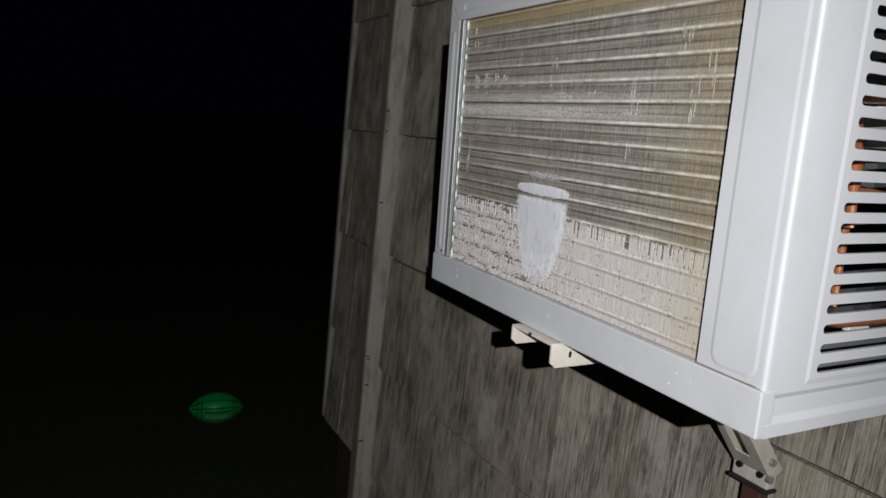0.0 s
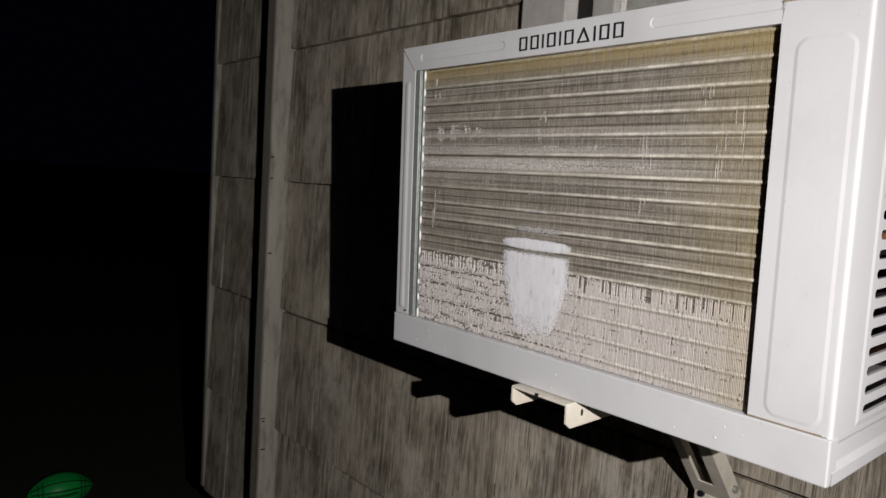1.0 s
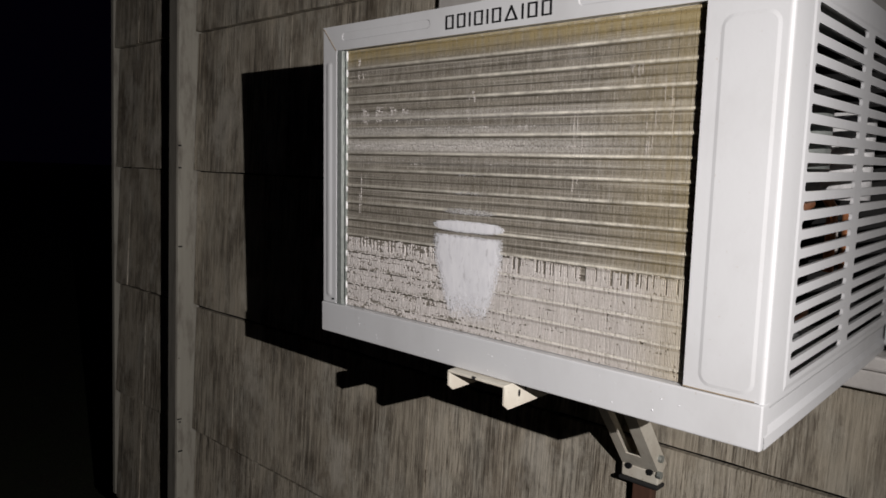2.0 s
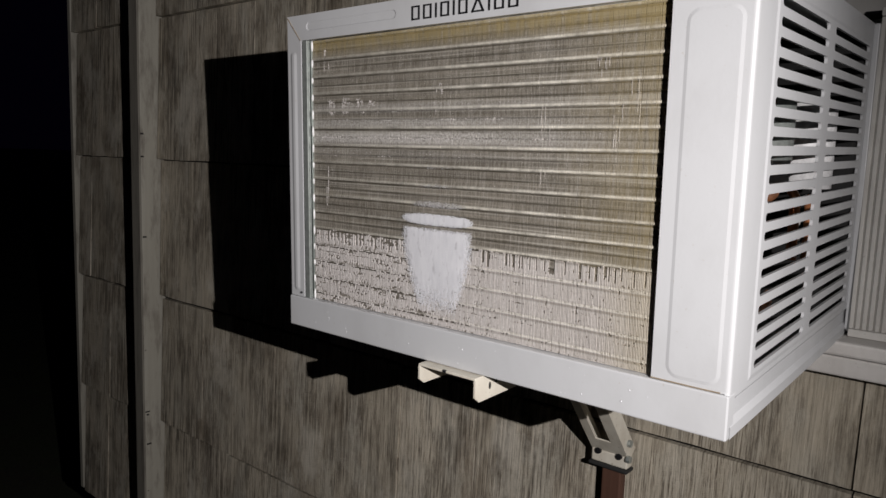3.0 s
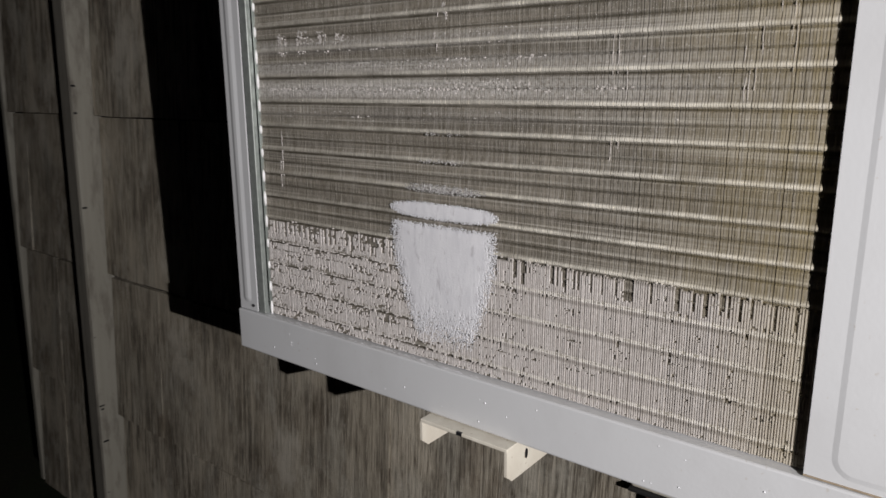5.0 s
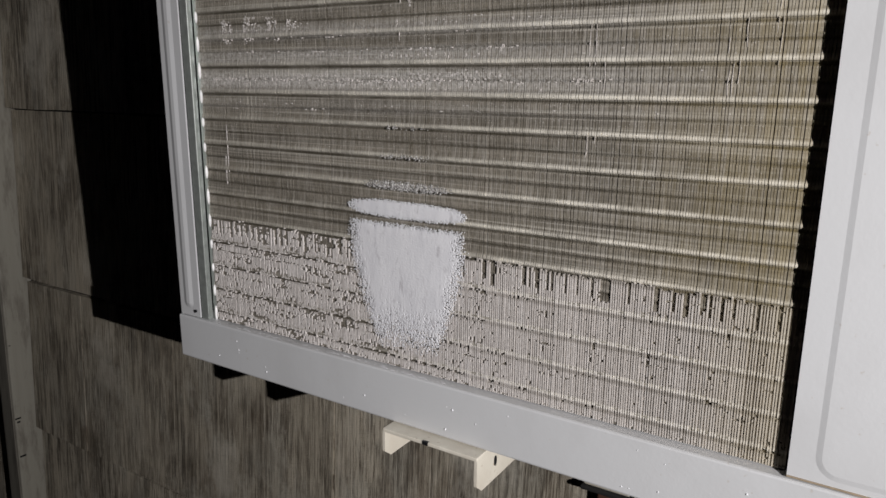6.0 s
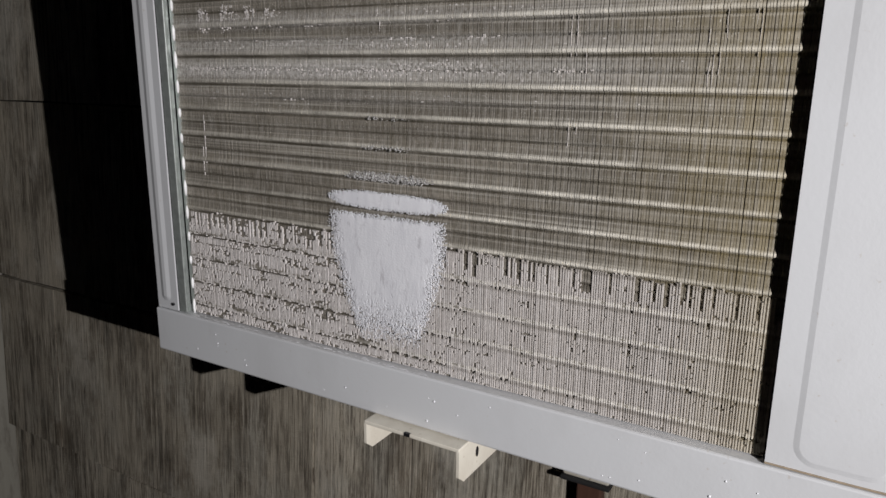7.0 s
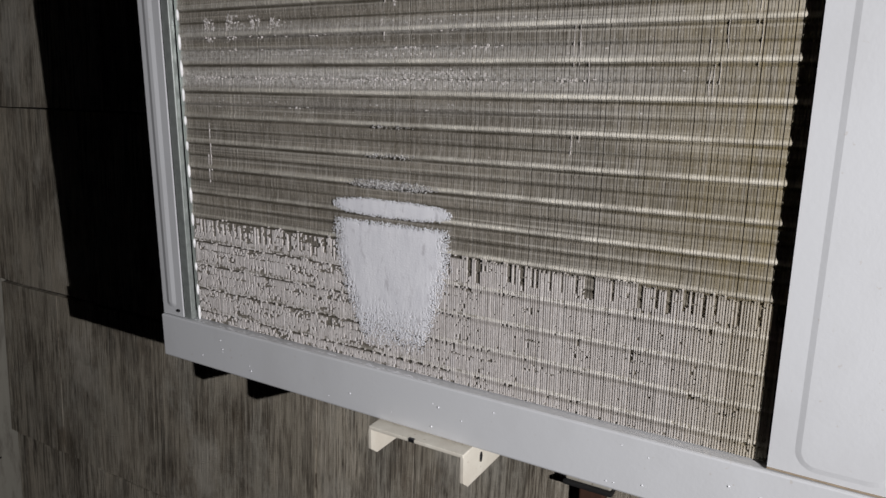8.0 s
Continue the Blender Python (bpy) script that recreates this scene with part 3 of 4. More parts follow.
def coil():
    """Condenser: thin upright fins over level tubes, with frost and lint on the lower part."""
    bm = bmesh.new()
    tubes = [0.0430 + 0.0177 * k for k in range(16)]
    y0, y1 = 0.0562, 0.4475
    bm = box(bmesh.new(), 0.004, 0.036, y1 + 0.0005, y1 + 0.0025, 0.034, 0.3105)
    box(bm, -0.0004, 0.004, y1 + 0.0036, y1 + 0.0110, 0.034, 0.3105, 0.0006)
    body = part("condenser_coil", bm, STEEL, ac, "dusty condenser coil with pale frost and lint low down")
    body.matrix_basis = COIL_SEAT
    part("shroud", boxed(0.046, 0.048, 0.02, W - 0.004, 0.006, H - 0.004), BLACK, ac, "black fan shroud behind the coil")
    part("end_plate", boxed(0.008, 0.045, 0.0549, 0.0554, 0.034, 0.31), BLACK, ac)
    # black strip added for the shade in the gap at the stile
    part("seal", boxed(0.0010, 0.030, 0.4598, 0.4607, 0.034, 0.3105), RUBBER, ac, "black strip added as the shade in the gap beside the coil")
    for z in tubes:
        part("tube", cylinder(bmesh.new(), (0.0110, y0 - 0.001, z), (0.0110, y1 + 0.003, z), 0.0035, 16), TUBE, body, smooth=True)
    # highlights at the tube ends, built as pale crimps of uneven length
    for z in tubes:
        bm = bmesh.new()
        bmesh.ops.create_icosphere(bm, subdivisions=2, radius=1.0, matrix=Matrix.Translation((0.0042, y1 + 0.0002, z - 0.004)) @ Matrix.Diagonal((0.0012, 0.0010, 0.0058 * (0.55 + 0.5 * (0.5 + 0.5 * math.sin(z * 777))), 1)))
        part("tube_end", bm, SILVER, body, "crimp beside the end plate, its shine put into pale colour", True)
    # one fin, slightly wavy, shared by all
    bm = bmesh.new()
    # collars stand proud at each tube, with creases above them and half way up
    crease = ((0.0, 0.0042), (0.04, 0.0043), (0.08, 0.0046), (0.13, 0.0050), (0.20, 0.0052), (0.38, 0.0051), (0.44, 0.0059), (0.50, 0.0052), (0.54, 0.0049), (0.60, 0.0052), (0.80, 0.0050), (0.86, 0.0060), (0.92, 0.0056), (0.95, 0.0046), (0.98, 0.0043))
    rows = []
    for k in range(-1, 16):
        for share, xf in crease:
            z = 0.0430 + 0.0177 * (k + share)
            if 0.0340 < z < 0.3102:
                rows.append([bm.verts.new((x, d, z)) for x, d in ((xf, -0.00050), (xf, 0.00050), (0.034, 0.00050), (0.034, -0.00050))])
    for a, b in zip(rows, rows[1:]):
        for k in range(3):
            bm.faces.new((a[k], a[k + 1], b[k + 1], b[k]))
        bm.faces.new((a[3], a[0], b[0], b[3]))
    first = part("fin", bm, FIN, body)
    first.location = (0, y0, 0)
    count = 300
    pitch = (y1 - y0) / (count - 1)
    rng = random.Random(11)
    at = [y0 + k * pitch + 0.00025 * noise.noise(Vector((k * 0.63, 0.3, 5.0))) + rng.uniform(-0.00013, 0.00013) for k in range(count)]
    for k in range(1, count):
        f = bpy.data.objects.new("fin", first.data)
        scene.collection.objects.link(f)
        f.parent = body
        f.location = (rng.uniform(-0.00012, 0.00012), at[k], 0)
    # lint that bridges the gaps between the fins
    verts, faces = [], []

    def brick(ya, yb, za, zb, xf):
        i = len(verts)
        verts.extend(((xf, ya, za), (xf, yb, za), (xf, yb, zb), (xf, ya, zb), (xf + 0.004, ya, za), (xf + 0.004, yb, za), (xf + 0.004, yb, zb), (xf + 0.004, ya, zb)))
        faces.extend(((i, i + 3, i + 2, i + 1), (i, i + 1, i + 5, i + 4), (i + 2, i + 3, i + 7, i + 6), (i + 1, i + 2, i + 6, i + 5), (i + 3, i, i + 4, i + 7)))

    def run(y, ya, yb, top, deep, present):
        """Lint along one column, in pieces where present(z) holds."""
        z, step, start = 0.0345, 0.0007, None
        while z < top + step:
            if z < top and present(z):
                start = z if start is None else start
            elif start is not None:
                brick(ya, yb, start, z, deep + rng.uniform(0, 0.00015))
                start = None
            if start is not None and rng.random() < 0.05:
                brick(ya, yb, start, z, deep + rng.uniform(0, 0.00015))
                start = z
            z += step

    def lodged(y, u, top, fin):
        """Where lint has stuck at this column: on the fin edges alone near the panel, in clots further along."""
        w = min(1.0, max(0.0, (u - 0.30) / 0.30))
        clump = noise.noise(Vector((y * 360, 4.0, 1.0)))
        bare = 0.0012 + 0.0012 * noise.noise(Vector((y * 900, 2.0, 5.0)))
        if clump > 0.16 - 0.12 * w:
            bare = 0.0125 + 0.007 * noise.noise(Vector((y * 210, 2.0, 7.0)))
        torn = noise.noise(Vector((y * 130, 8.0, 2.0))) > 0.52

        def present(z):
            row = (z - 0.0430) / 0.0177
            low = (row + 0.18) % 1.0
            half = abs((row + 1.0) % 1.0 - 0.56)
            near = abs((row + 0.5) % 1.0 - 0.5)
            if top - z < bare:
                return False
            if near < 0.055 * (1.0 - w):
                return noise.noise(Vector((y * 300, z * 300, 17.0))) > -0.5
            speck = noise.noise(Vector((y * 900, z * 330, 3.0)))
            fine = noise.noise(Vector((y * 1500, z * 900, 13.0)))
            patch = noise.noise(Vector((y * 70, z * 170, 6.0)))
            slit = noise.noise(Vector((y * 420, math.floor(row + 0.18) * 5.0, 9.0)))
            worn = noise.noise(Vector((y * 75, math.floor(row + 0.18) * 3.0, 19.0)))
            limit = -0.46 + 0.30 * w if fin else -0.36 + 0.43 * w
            if low < 0.10 + 0.07 * slit + 0.08 * worn:
                limit += 0.14 + 0.22 * w
            elif half < 0.03 + 0.05 * slit - 0.05 * worn:
                limit += 0.26
            if torn and w > 0.5:
                limit += 0.25
            return 0.62 * speck + 0.30 * fine + 0.42 * patch > limit
        return present

    for k in range(count - 1):
        y, after = at[k], at[k + 1]
        u = (y - y0) / (y1 - y0)
        ragged = noise.noise(Vector((y * 430, 1.5, 0)))
        top = 0.1125 + 0.002 * noise.noise(Vector((y * 40, 0, 0))) + 0.0016 * ragged
        run(y, y + 0.00036, max(after - 0.00036, y + 0.00056), top, 0.0047 + 0.0002 * max(0.0, 1.0 - u / 0.5), lodged(y, u, top, False))
        half = (0.00027 + 0.00012 * min(1.0, u / 0.6)) * rng.uniform(0.75, 1.3)
        run(y, y - half, y + half, top, 0.0039 + rng.uniform(0, 0.0003), lodged(y + (0.0003 if u > 0.5 else 0.0), u, top, True))
    # faint frost band higher up
    for k in range(count - 1):
        y = y0 + k * pitch
        u = (y - y0) / (y1 - y0)
        side = min(1.0, max(0.0, (u - 0.12) / 0.35)) * min(1.0, (1.02 - u) / 0.2)
        for j in range(92):
            z = 0.186 + 0.0007 * j
            dense = max(0.0, max(strength * (1.0 - ((z - level) / reach) ** 2) for level, reach, strength in BANDS)) * side
            p = 0.50 * dense + 0.35 * noise.noise(Vector((y * 45, z * 500, 9.0))) + 0.6 * noise.noise(Vector((y * 900, z * 700, 2.0)))
            if dense > 0.02 and p > 0.52:
                brick(y - 0.0002, y + pitch * rng.uniform(0.4, 1.0), z, z + 0.0006, 0.0048 + rng.uniform(0, 0.0004))
    # patches of flattened fins near the stile, their reflection built as pale specks
    for ya, yb, za, zb in ((0.413, 0.424, 0.233, 0.249), (0.391, 0.403, 0.233, 0.250), (0.371, 0.383, 0.234, 0.249), (0.355, 0.364, 0.236, 0.247), (0.400, 0.436, 0.206, 0.212), (0.268, 0.272, 0.250, 0.260), (0.156, 0.172, 0.209, 0.2125)):
        for k in range(int((yb - ya) / 0.00065)):
            for j in range(int((zb - za) / 0.0008)):
                y, z = ya + 0.00065 * k, za + 0.0008 * j
                p = 0.12 + 0.45 * (z - za) / (zb - za) * (y - ya) / (yb - ya) + 0.5 * noise.noise(Vector((y * 500, z * 200, 31.0)))
                if rng.random() < p:
                    brick(y, y + 0.0006, z, z + rng.uniform(0.0004, 0.0014), 0.0048 + rng.uniform(0, 0.0004))
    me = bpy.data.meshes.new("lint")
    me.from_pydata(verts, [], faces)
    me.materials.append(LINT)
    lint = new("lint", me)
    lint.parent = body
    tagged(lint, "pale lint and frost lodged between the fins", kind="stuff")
    # bent fins: short bright upright marks
    for y, z, h, n in ((0.157, 0.222, 0.030, 3), (0.160, 0.19, 0.02, 2), (0.275, 0.246, 0.010, 3), (0.245, 0.222, 0.008, 2), (0.085, 0.24, 0.045, 4), (0.098, 0.215, 0.025, 4), (0.110, 0.262, 0.014, 6), (0.425, 0.16, 0.05, 2), (0.43, 0.29, 0.014, 4)):
        for _ in range(n):
            yy, zz, hh = y + rng.uniform(-0.008, 0.008), z + rng.uniform(-0.012, 0.012), h * rng.uniform(0.3, 0.8)
            bm = bmesh.new()
            lean = rng.uniform(-0.0007, 0.0007)
            v = [bm.verts.new(p) for p in ((0.0050, yy, zz - hh / 2), (0.0050, yy + 0.00022, zz - hh / 2), (0.0047, yy + 0.00026 + lean, zz), (0.0047, yy + lean, zz), (0.0050, yy + 0.00022, zz + hh / 2), (0.0050, yy, zz + hh / 2))]
            w = [bm.verts.new(p.co + Vector((0.0007, 0, 0))) for p in v]
            for a in ((0, 1, 2, 3), (3, 2, 4, 5)):
                bm.faces.new([v[i] for i in a])
            for i, j in ((0, 1), (1, 2), (2, 4), (4, 5), (5, 3), (3, 0)):
                bm.faces.new((v[j], v[i], w[i], w[j]))
            part("bent_fin", bm, LINT, body, "bright bent edge of a fin")
    return body


coil()


def frost_patch(name, ya, yb, za, zb, shape, height, label, seed, grain=0.00038, material=None):
    """A crusty patch of frost that stands a little proud of the fins. shape(u, v): how solid it is."""
    ny, nz = int((yb - ya) / grain), int((zb - za) / grain)
    bm = bmesh.new()
    rough = random.Random(int(seed * 10))
    grid = {}
    for j in range(nz + 1):
        for i in range(ny + 1):
            u, v = i / ny, j / nz
            y, z = ya + (yb - ya) * u, za + (zb - za) * v
            solid = shape(u, v) + 0.12 * noise.noise(Vector((y * 1300, z * 1300, seed))) + 0.16 * noise.noise(Vector((y * 700, z * 150, seed + 7)))
            h = max(0.0, min(1.0, solid)) ** 0.5 * height + 0.00007 * noise.noise(Vector((y * 1100, z * 1100, seed + 3)))
            grid[i, j] = (bm.verts.new((0.0039 - h, y, z)), solid)
    for j in range(nz):
        for i in range(ny):
            q = [grid[i, j], grid[i, j + 1], grid[i + 1, j + 1], grid[i + 1, j]]
            if sum(s for _, s in q) / 4 > 0.62 * rough.random():
                bm.faces.new([v for v, _ in q])
    bmesh.ops.delete(bm, geom=[v for v in bm.verts if not v.link_faces], context="VERTS")
    ret = bmesh.ops.extrude_face_region(bm, geom=bm.faces[:])
    for v in ret["geom"]:
        if isinstance(v, bmesh.types.BMVert):
            v.co.x = 0.0044
    bmesh.ops.recalc_face_normals(bm, faces=bm.faces)
    ob = part(name, bm, material or FROST, None, smooth=True)
    ob.matrix_basis = UNIT @ COIL_SEAT
    return tagged(ob, label, "frost", "frost streaks on the coil" if name == "frost_streak" else "")


def tongue(u, v):
    mid, half = 0.5 - 0.02 * (1 - v), 0.22 + 0.26 * min(1.0, v * 1.35) ** 0.7
    side = (half - abs(u - mid)) / 0.20
    return min(1.0, side, (1 - v) / 0.08, v / 0.6)


def lens(u, v):
    return 1.0 - ((u - 0.5) / 0.5) ** 4 - (abs(v - 0.5) / 0.5) ** 2


def faint(u, v):
    return 0.35 - ((u - 0.5) / 0.5) ** 4 * 0.5 - (abs(v - 0.5) / 0.5) ** 2 * 0.4


frost_patch("frost_patch", 0.228, 0.318, 0.046, 0.127, tongue, 0.0004, "thick white tongue of frost on the coil's fins", 2.0)
frost_patch("frost_streak", 0.228, 0.317, 0.129, 0.1405, lens, 0.0004, "thin level streak of white frost on the coil", 5.0)
frost_patch("frost_streak", 0.236, 0.309, 0.1455, 0.1525, faint, 0.0003, "faint broken streak of clear ice on the coil", 8.0, material=ICE)
frost_patch("frost_streak", 0.245, 0.300, 0.1635, 0.1690, lambda u, v: faint(u, v) - 0.20, 0.0003, "faint specks of clear ice on the coil", 12.0, material=ICE)
frost_patch("frost_streak", 0.247, 0.297, 0.1805, 0.1855, lambda u, v: faint(u, v) - 0.25, 0.0003, "faint specks of clear ice on the coil", 15.0, material=ICE)


def machinery():
    """What shows through the slots of the side."""
    fan = part("compressor", bmesh.new(), BLACK, ac)
    bm = bmesh.new()
    cylinder(bm, (0.255, 0.12, 0.03), (0.255, 0.12, 0.19), 0.055, 24)
    bmesh.ops.create_uvsphere(bm, u_segments=24, v_segments=10, radius=0.055, matrix=Matrix.Translation((0.255, 0.12, 0.19)) @ Matrix.Diagonal((1, 1, 0.5, 1)))
    bm.to_mesh(fan.data)
    bm.free()
    part("capacitor", cylinder(bmesh.new(), (0.300, 0.036, 0.166), (0.300, 0.036, 0.250), 0.030, 24), SILVER, ac, "silver capacitor can", True)
    part("motor", cylinder(bmesh.new(), (0.150, 0.060, 0.196), (0.150, 0.060, 0.247), 0.052, 28), STEEL, ac, "grey fan motor", True)
    for pts in (((0.060, 0.020, 0.06), (0.060, 0.020, 0.20), (0.070, 0.020, 0.215), (0.085, 0.022, 0.215), (0.095, 0.024, 0.20), (0.095, 0.024, 0.08)),
                ((0.070, 0.030, 0.17), (0.10, 0.028, 0.165), (0.14, 0.026, 0.16), (0.19, 0.03, 0.165), (0.23, 0.05, 0.17)),
                ((0.050, 0.024, 0.12), (0.050, 0.024, 0.19), (0.055, 0.034, 0.20), (0.065, 0.05, 0.205)),
                ((0.235, 0.022, 0.10), (0.235, 0.022, 0.16), (0.24, 0.03, 0.17)),
                ((0.06, 0.02, 0.075), (0.10, 0.02, 0.068), (0.16, 0.022, 0.066), (0.2, 0.03, 0.07))):
        part("copper_pipe", pipe(bmesh.new(), pts, 0.0048, 10), COPPER, ac, smooth=True)
    for pts in (((0.052, 0.012, 0.13), (0.052, 0.012, 0.185), (0.060, 0.012, 0.197), (0.075, 0.013, 0.197), (0.083, 0.014, 0.185), (0.083, 0.014, 0.14)),
                ((0.045, 0.016, 0.225), (0.075, 0.018, 0.230), (0.12, 0.02, 0.232)),
                ((0.285, 0.02, 0.09), (0.285, 0.02, 0.150), (0.30, 0.025, 0.155))):
        part("copper_pipe", pipe(bmesh.new(), pts, 0.0050, 10), COPPER, ac, smooth=True)
    for x, z, s in ((0.075, 0.052, 0.02), (0.12, 0.058, 0.025), (0.25, 0.13, 0.012), (0.255, 0.115, 0.012), (0.27, 0.085, 0.012), (0.06, 0.285, 0.016), (0.10, 0.28, 0.022), (0.3, 0.30, 0.02)):
        part("clip", box(bmesh.new(), x, x + s, 0.022, 0.028, z, z + 0.006, 0.001), CASING, ac)
    part("bulkhead", boxed(0.372, 0.375, 0.0, W - 0.004, 0.006, H - 0.004), BLACK, ac)


machinery()


# ---- support bracket under the unit ----
def bracket():
    top = empty("support_bracket", pose(0, 0, BASE), "cream steel support bracket holding up the air conditioner", "bracket")
    rot = pose(-0.002, 0, 0, 0, TILT_AC, -0.5)
    y0, y1, x0, x1, t = 0.211, 0.279, -0.012, WALL - 0.034, 0.0018
    bm = box(bmesh.new(), x0, x1, y0, y1, -0.0030, -0.0006, 0.0006)
    for y, drop in ((y0, 0.024), (y1 - t, 0.021)):
        loop = [(x0, -0.0025), (x1, -0.0025), (x1, -drop), (x0 + 0.006, -drop), (x0, -drop + 0.005)]
        a = [bm.verts.new((x, y, z)) for x, z in loop]
        b = [bm.verts.new((x, y + t, z)) for x, z in loop]
        bm.faces.new(a)
        bm.faces.new(b[::-1])
        for k in range(5):
            bm.faces.new((a[k], b[k], b[(k + 1) % 5], a[(k + 1) % 5]))
    bmesh.ops.recalc_face_normals(bm, faces=bm.faces)
    bm.transform(rot)
    arm = part("arm", bm, CREAM, top)
    for x, z in ((0.010, -0.012), (0.020, -0.008)):
        bm = bmesh.new()
        cylinder(bm, (x, y0 - 0.0004, z), (x, y0 + 0.0004, z), 0.0026, 14)
        bmesh.ops.scale(bm, vec=(0.6, 1, 1.3), verts=bm.verts, space=Matrix.Translation((-x, 0, -z)))
        bm.transform(rot)
        part("bolt_hole", bm, INK, arm)
    bm = boxed(x0 - 0.0003, x0 + 0.0015, 0.2450, 0.2490, -0.0026, -0.0004)
    bm.transform(rot)
    part("notch", bm, INK, arm, "dark notch in the plate's edge")
    # sloping strut with a long opening
    a, b = Vector((WALL - 0.014, 0, -0.196)), Vector((0.205, 0, -0.016))
    d = (b - a)
    length = d.length
    m = Matrix.Translation(a) @ Matrix(((d.x / length, 0, -d.z / length, 0), (0, 1, 0, 0), (d.z / length, 0, d.x / length, 0), (0, 0, 0, 1)))
    bm = bmesh.new()
    yl, yr = 0.221, 0.273
    box(bm, 0, length, yl, yl + 0.017, 0, 0.002)
    box(bm, 0, length, yr - 0.013, yr, 0, 0.002)
    box(bm, 0, 0.036, yl + 0.017, yr - 0.013, 0, 0.002)
    box(bm, length - 0.03, length, yl + 0.017, yr - 0.013, 0, 0.002)
    for y in (yl, yr - 0.002):
        box(bm, 0, length, y, y + 0.002, -0.020, 0.0)
    bm.transform(m)
    strut = part("strut", bm, CREAM, top)
    bm = box(bmesh.new(), WALL - 0.026, WALL - 0.004, 0.219, 0.275, -0.2125, -0.2075, 0.0015)
    part("foot", bm, RUBBER, top, "black rubber foot on the wall")
    bm = box(bmesh.new(), WALL - 0.022, WALL - 0.006, 0.221, 0.273, -0.2075, -0.190, 0.002)
    part("foot_plate", bm, CREAM, top)
    for y in (0.232, 0.262):
        part("screw", cylinder(bmesh.new(), (WALL - 0.0255, y, -0.1915), (WALL - 0.020, y, -0.1915), 0.0042, 12), INK, top, "dark screw head at the strut's foot")
    for z in (-0.170, -0.192):
        part("bolt", cylinder(bmesh.new(), (WALL - 0.022, 0.2165, z), (WALL - 0.022, 0.2215, z), 0.005, 8), STEEL, top, "small bare steel bolt")


bracket()
tagged(part("wooden_block", box(bmesh.new(), WALL - 0.020, WALL - 0.003, 0.2295, 0.2570, 0.88, BASE - 0.2130, 0.002), BROWN), "brown stained wooden strip fixed to the shingles", "wood strip")


# ---- ball in the yard ----
def ball():
    top = empty("football", pose(0.34, 3.51, 0.085, 18, 0, -4), "green rubber football lying in the dark yard", "ball")
    bm = bmesh.new()
    bmesh.ops.create_uvsphere(bm, u_segments=40, v_segments=24, radius=1.0)
    for v in bm.verts:
        p = v.co.copy()
        a = p.z
        r = 0.084 * max(0.0, 1 - a * a) ** 0.72
        f = math.atan2(p.y, p.x)
        groove = 1 - 0.05 * max(0.0, math.cos(4 * f)) ** 24
        v.co = Vector((0.143 * a, r * groove * math.cos(f), r * groove * math.sin(f)))
    part("skin", bm, GREEN, top, smooth=True)

    def on_skin(x, f, lift=0.0008):
        r = 0.084 * max(0.0, 1 - (x / 0.143) ** 2) ** 0.72 + lift
        return (x, -r * math.cos(f), r * math.sin(f))

    for f in (-1.15, -0.62, 0.0 + 0.62, 1.15):
        part("seam", pipe(bmesh.new(), [on_skin(-0.128 + 0.256 * k / 24, f) for k in range(25)], 0.0036, 6), GREEN_DARK, top, "dark moulded seam")
    for x in (-0.100, -0.082, 0.082, 0.100):
        part("ring", pipe(bmesh.new(), [on_skin(x, -1.5 + 3.0 * k / 16) for k in range(17)], 0.0040, 6), GREEN_DARK, top, "dark moulded ring")
    for f in (-0.30, 0.36):
        part("border", pipe(bmesh.new(), [on_skin(-0.066 + 0.132 * k / 12, f) for k in range(13)], 0.0044, 6), GREEN_DARK, top)
    for k in range(8):
        x = -0.055 + 0.0145 * k
        p = [on_skin(x, w, 0.0006) for w in (-0.08, 0.04, 0.17)]
        part("print_bar", pipe(bmesh.new(), p, 0.0036, 6), PALE_PRINT, top)


ball()


# ---- shingles, one by one ----
LINES = [0.62, 0.71, 1.03, 1.345, 1.67, 1.995, 2.32, 2.645, 2.97]


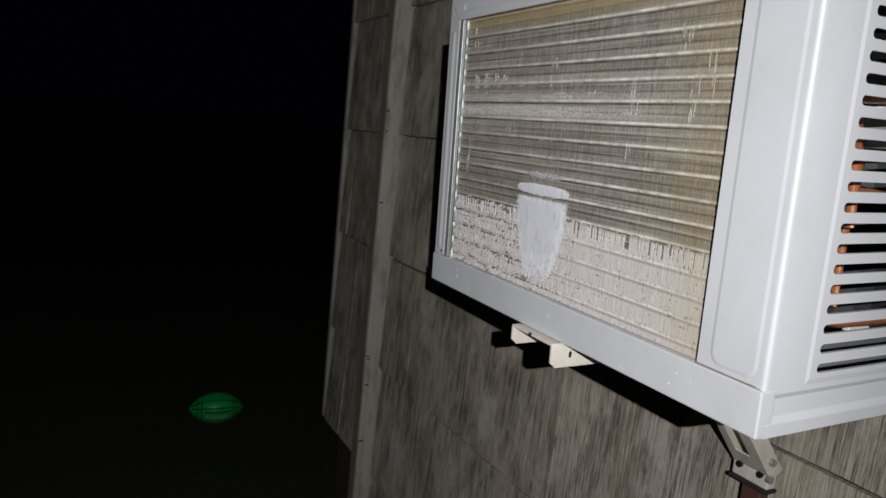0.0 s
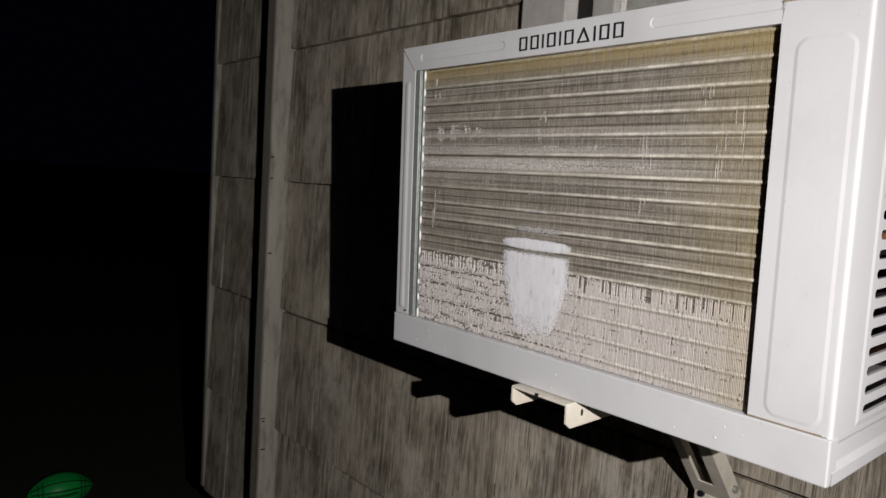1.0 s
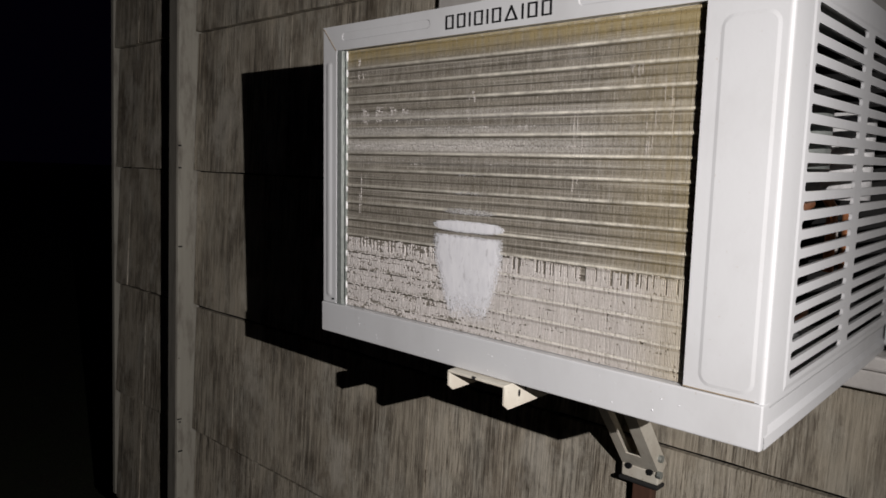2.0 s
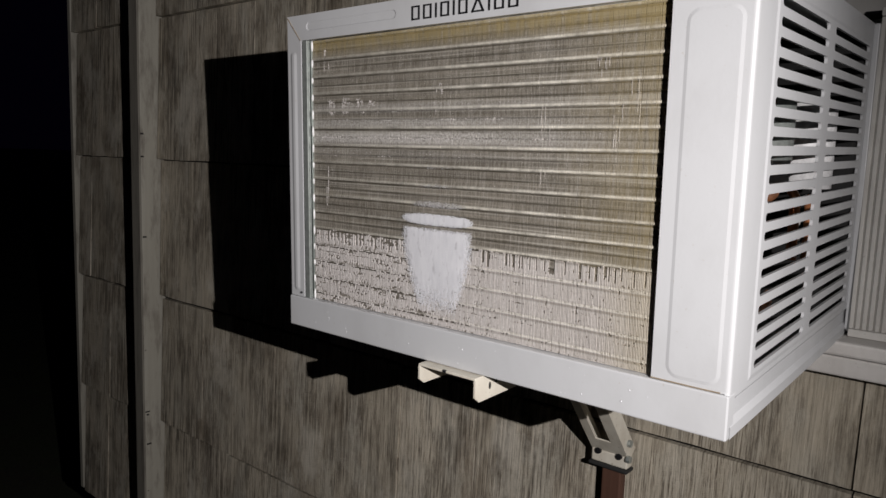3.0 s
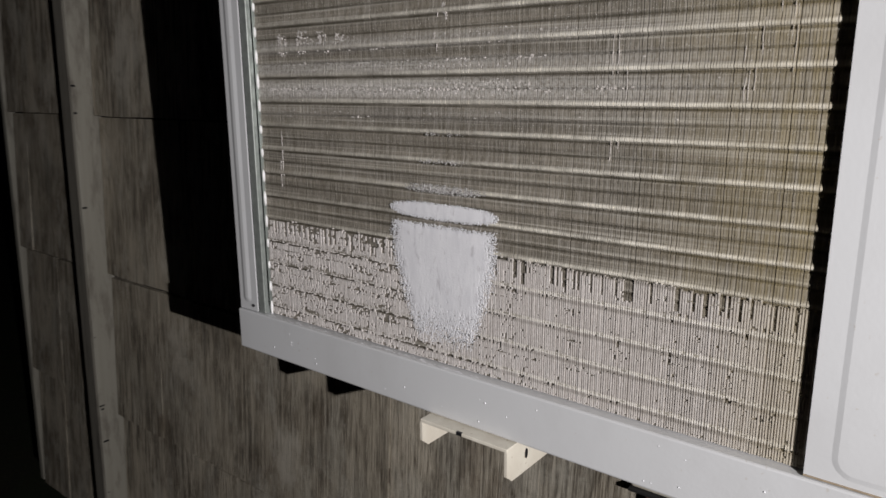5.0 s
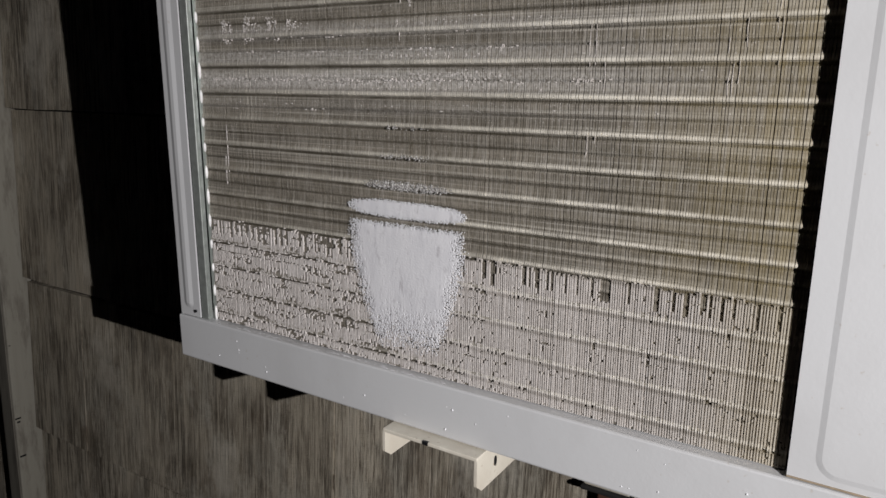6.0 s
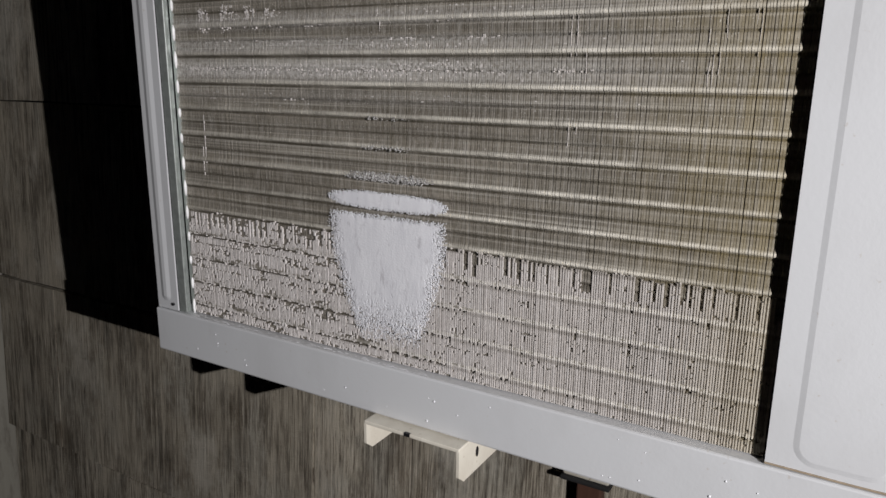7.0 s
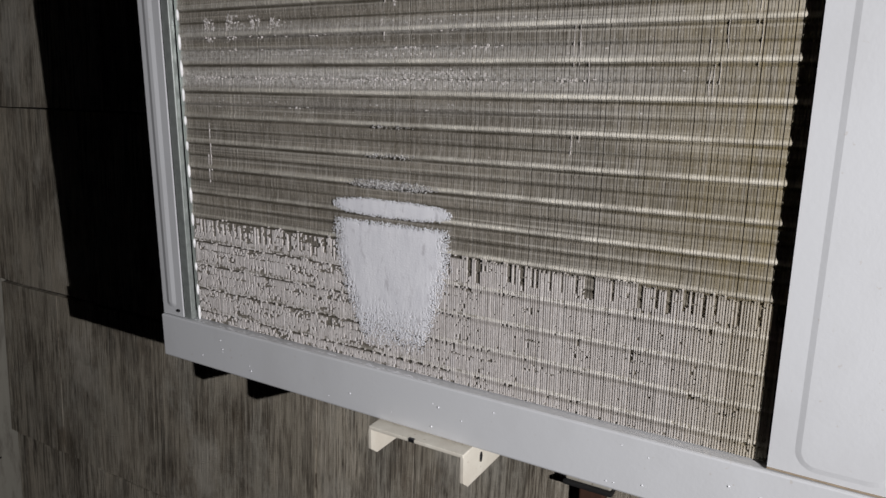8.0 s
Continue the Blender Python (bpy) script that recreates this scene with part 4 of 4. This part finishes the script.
def shingle_mesh(width, height, wedge):
    """One striated shingle: thick at the butt, thin at the head, with an uneven butt line."""
    bm = bmesh.new()
    n = 7
    lo, hi, lo_b, hi_b = [], [], [], []
    for k in range(n + 1):
        y = width * k / n
        drop = 0.0022 * noise.noise(Vector((y * 31 + wedge, height, 0.3)))
        lo.append(bm.verts.new((-wedge, y, drop)))
        hi.append(bm.verts.new((0.0015, y, height)))
        lo_b.append(bm.verts.new((0.0115, y, drop)))
        hi_b.append(bm.verts.new((0.0115, y, height)))
    for k in range(n):
        bm.faces.new((lo[k], hi[k], hi[k + 1], lo[k + 1]))
        bm.faces.new((lo_b[k], lo[k], lo[k + 1], lo_b[k + 1]))
    bm.faces.new((lo[0], lo_b[0], hi_b[0], hi[0]))
    bm.faces.new((lo[n], hi[n], hi_b[n], lo_b[n]))
    for k in range(n):
        bm.faces.new((hi[k], hi_b[k], hi_b[k + 1], hi[k + 1]))
    bmesh.ops.recalc_face_normals(bm, faces=bm.faces)
    me = bpy.data.meshes.new("shingle")
    bm.to_mesh(me)
    bm.free()
    me.materials.append(SHINGLE)
    return me


def lay(y_from, y_to, z, height, rng, ragged=False):
    butt = (0.009, 0.013) if ragged else (0.0055, 0.0085)
    y = y_from
    while y < y_to - 0.004:
        width = rng.choice((0.17, 0.20, 0.24)) if ragged else rng.choice((0.42, 0.52, 0.61))
        if y + width > y_to - 0.07:
            width = y_to - y
        end = width - 0.0022
        if ragged and y + width >= y_to - 0.001:
            end += rng.uniform(-0.006, 0.006)
        s = bpy.data.objects.new("shingle", shingle_mesh(end, height - (rng.uniform(0.008, 0.011) if z < 1.2 else rng.uniform(0.002, 0.004)), rng.uniform(*butt)))
        scene.collection.objects.link(s)
        s.parent = wall
        s.location = (WALL + 0.0025 + (STEP if ragged else 0.0) + rng.uniform(-0.0008, 0.0008), y, z)
        y += width


rng = random.Random(21)
FAR_LINES = [0.641, 0.984, 1.321, 1.669, 2.016, 2.364, 2.71, 3.06]
for z, top in zip(LINES, LINES[1:] + [TOP - 0.02]):
    for a, b in ((-2.19, WIN_Y0 - 0.093), (WIN_Y0 - 0.093, WIN_Y1 + 0.093), (WIN_Y1 + 0.093, BOARD_R - 0.002)):
        if a == WIN_Y0 - 0.093:
            if z > BASE - 0.1 and z < WIN_Z1 + 0.08:
                continue
            if z < BASE - 0.1 and top > BASE - 0.028:
                lay(a, b, z, BASE - 0.028 - z, rng)
                continue
        lay(a, b, z, top - z, rng)
for z, top in zip(FAR_LINES, FAR_LINES[1:] + [TOP - 0.02]):
    lay(BOARD_L + 0.002, END - 0.021, z, top - z, rng, True)
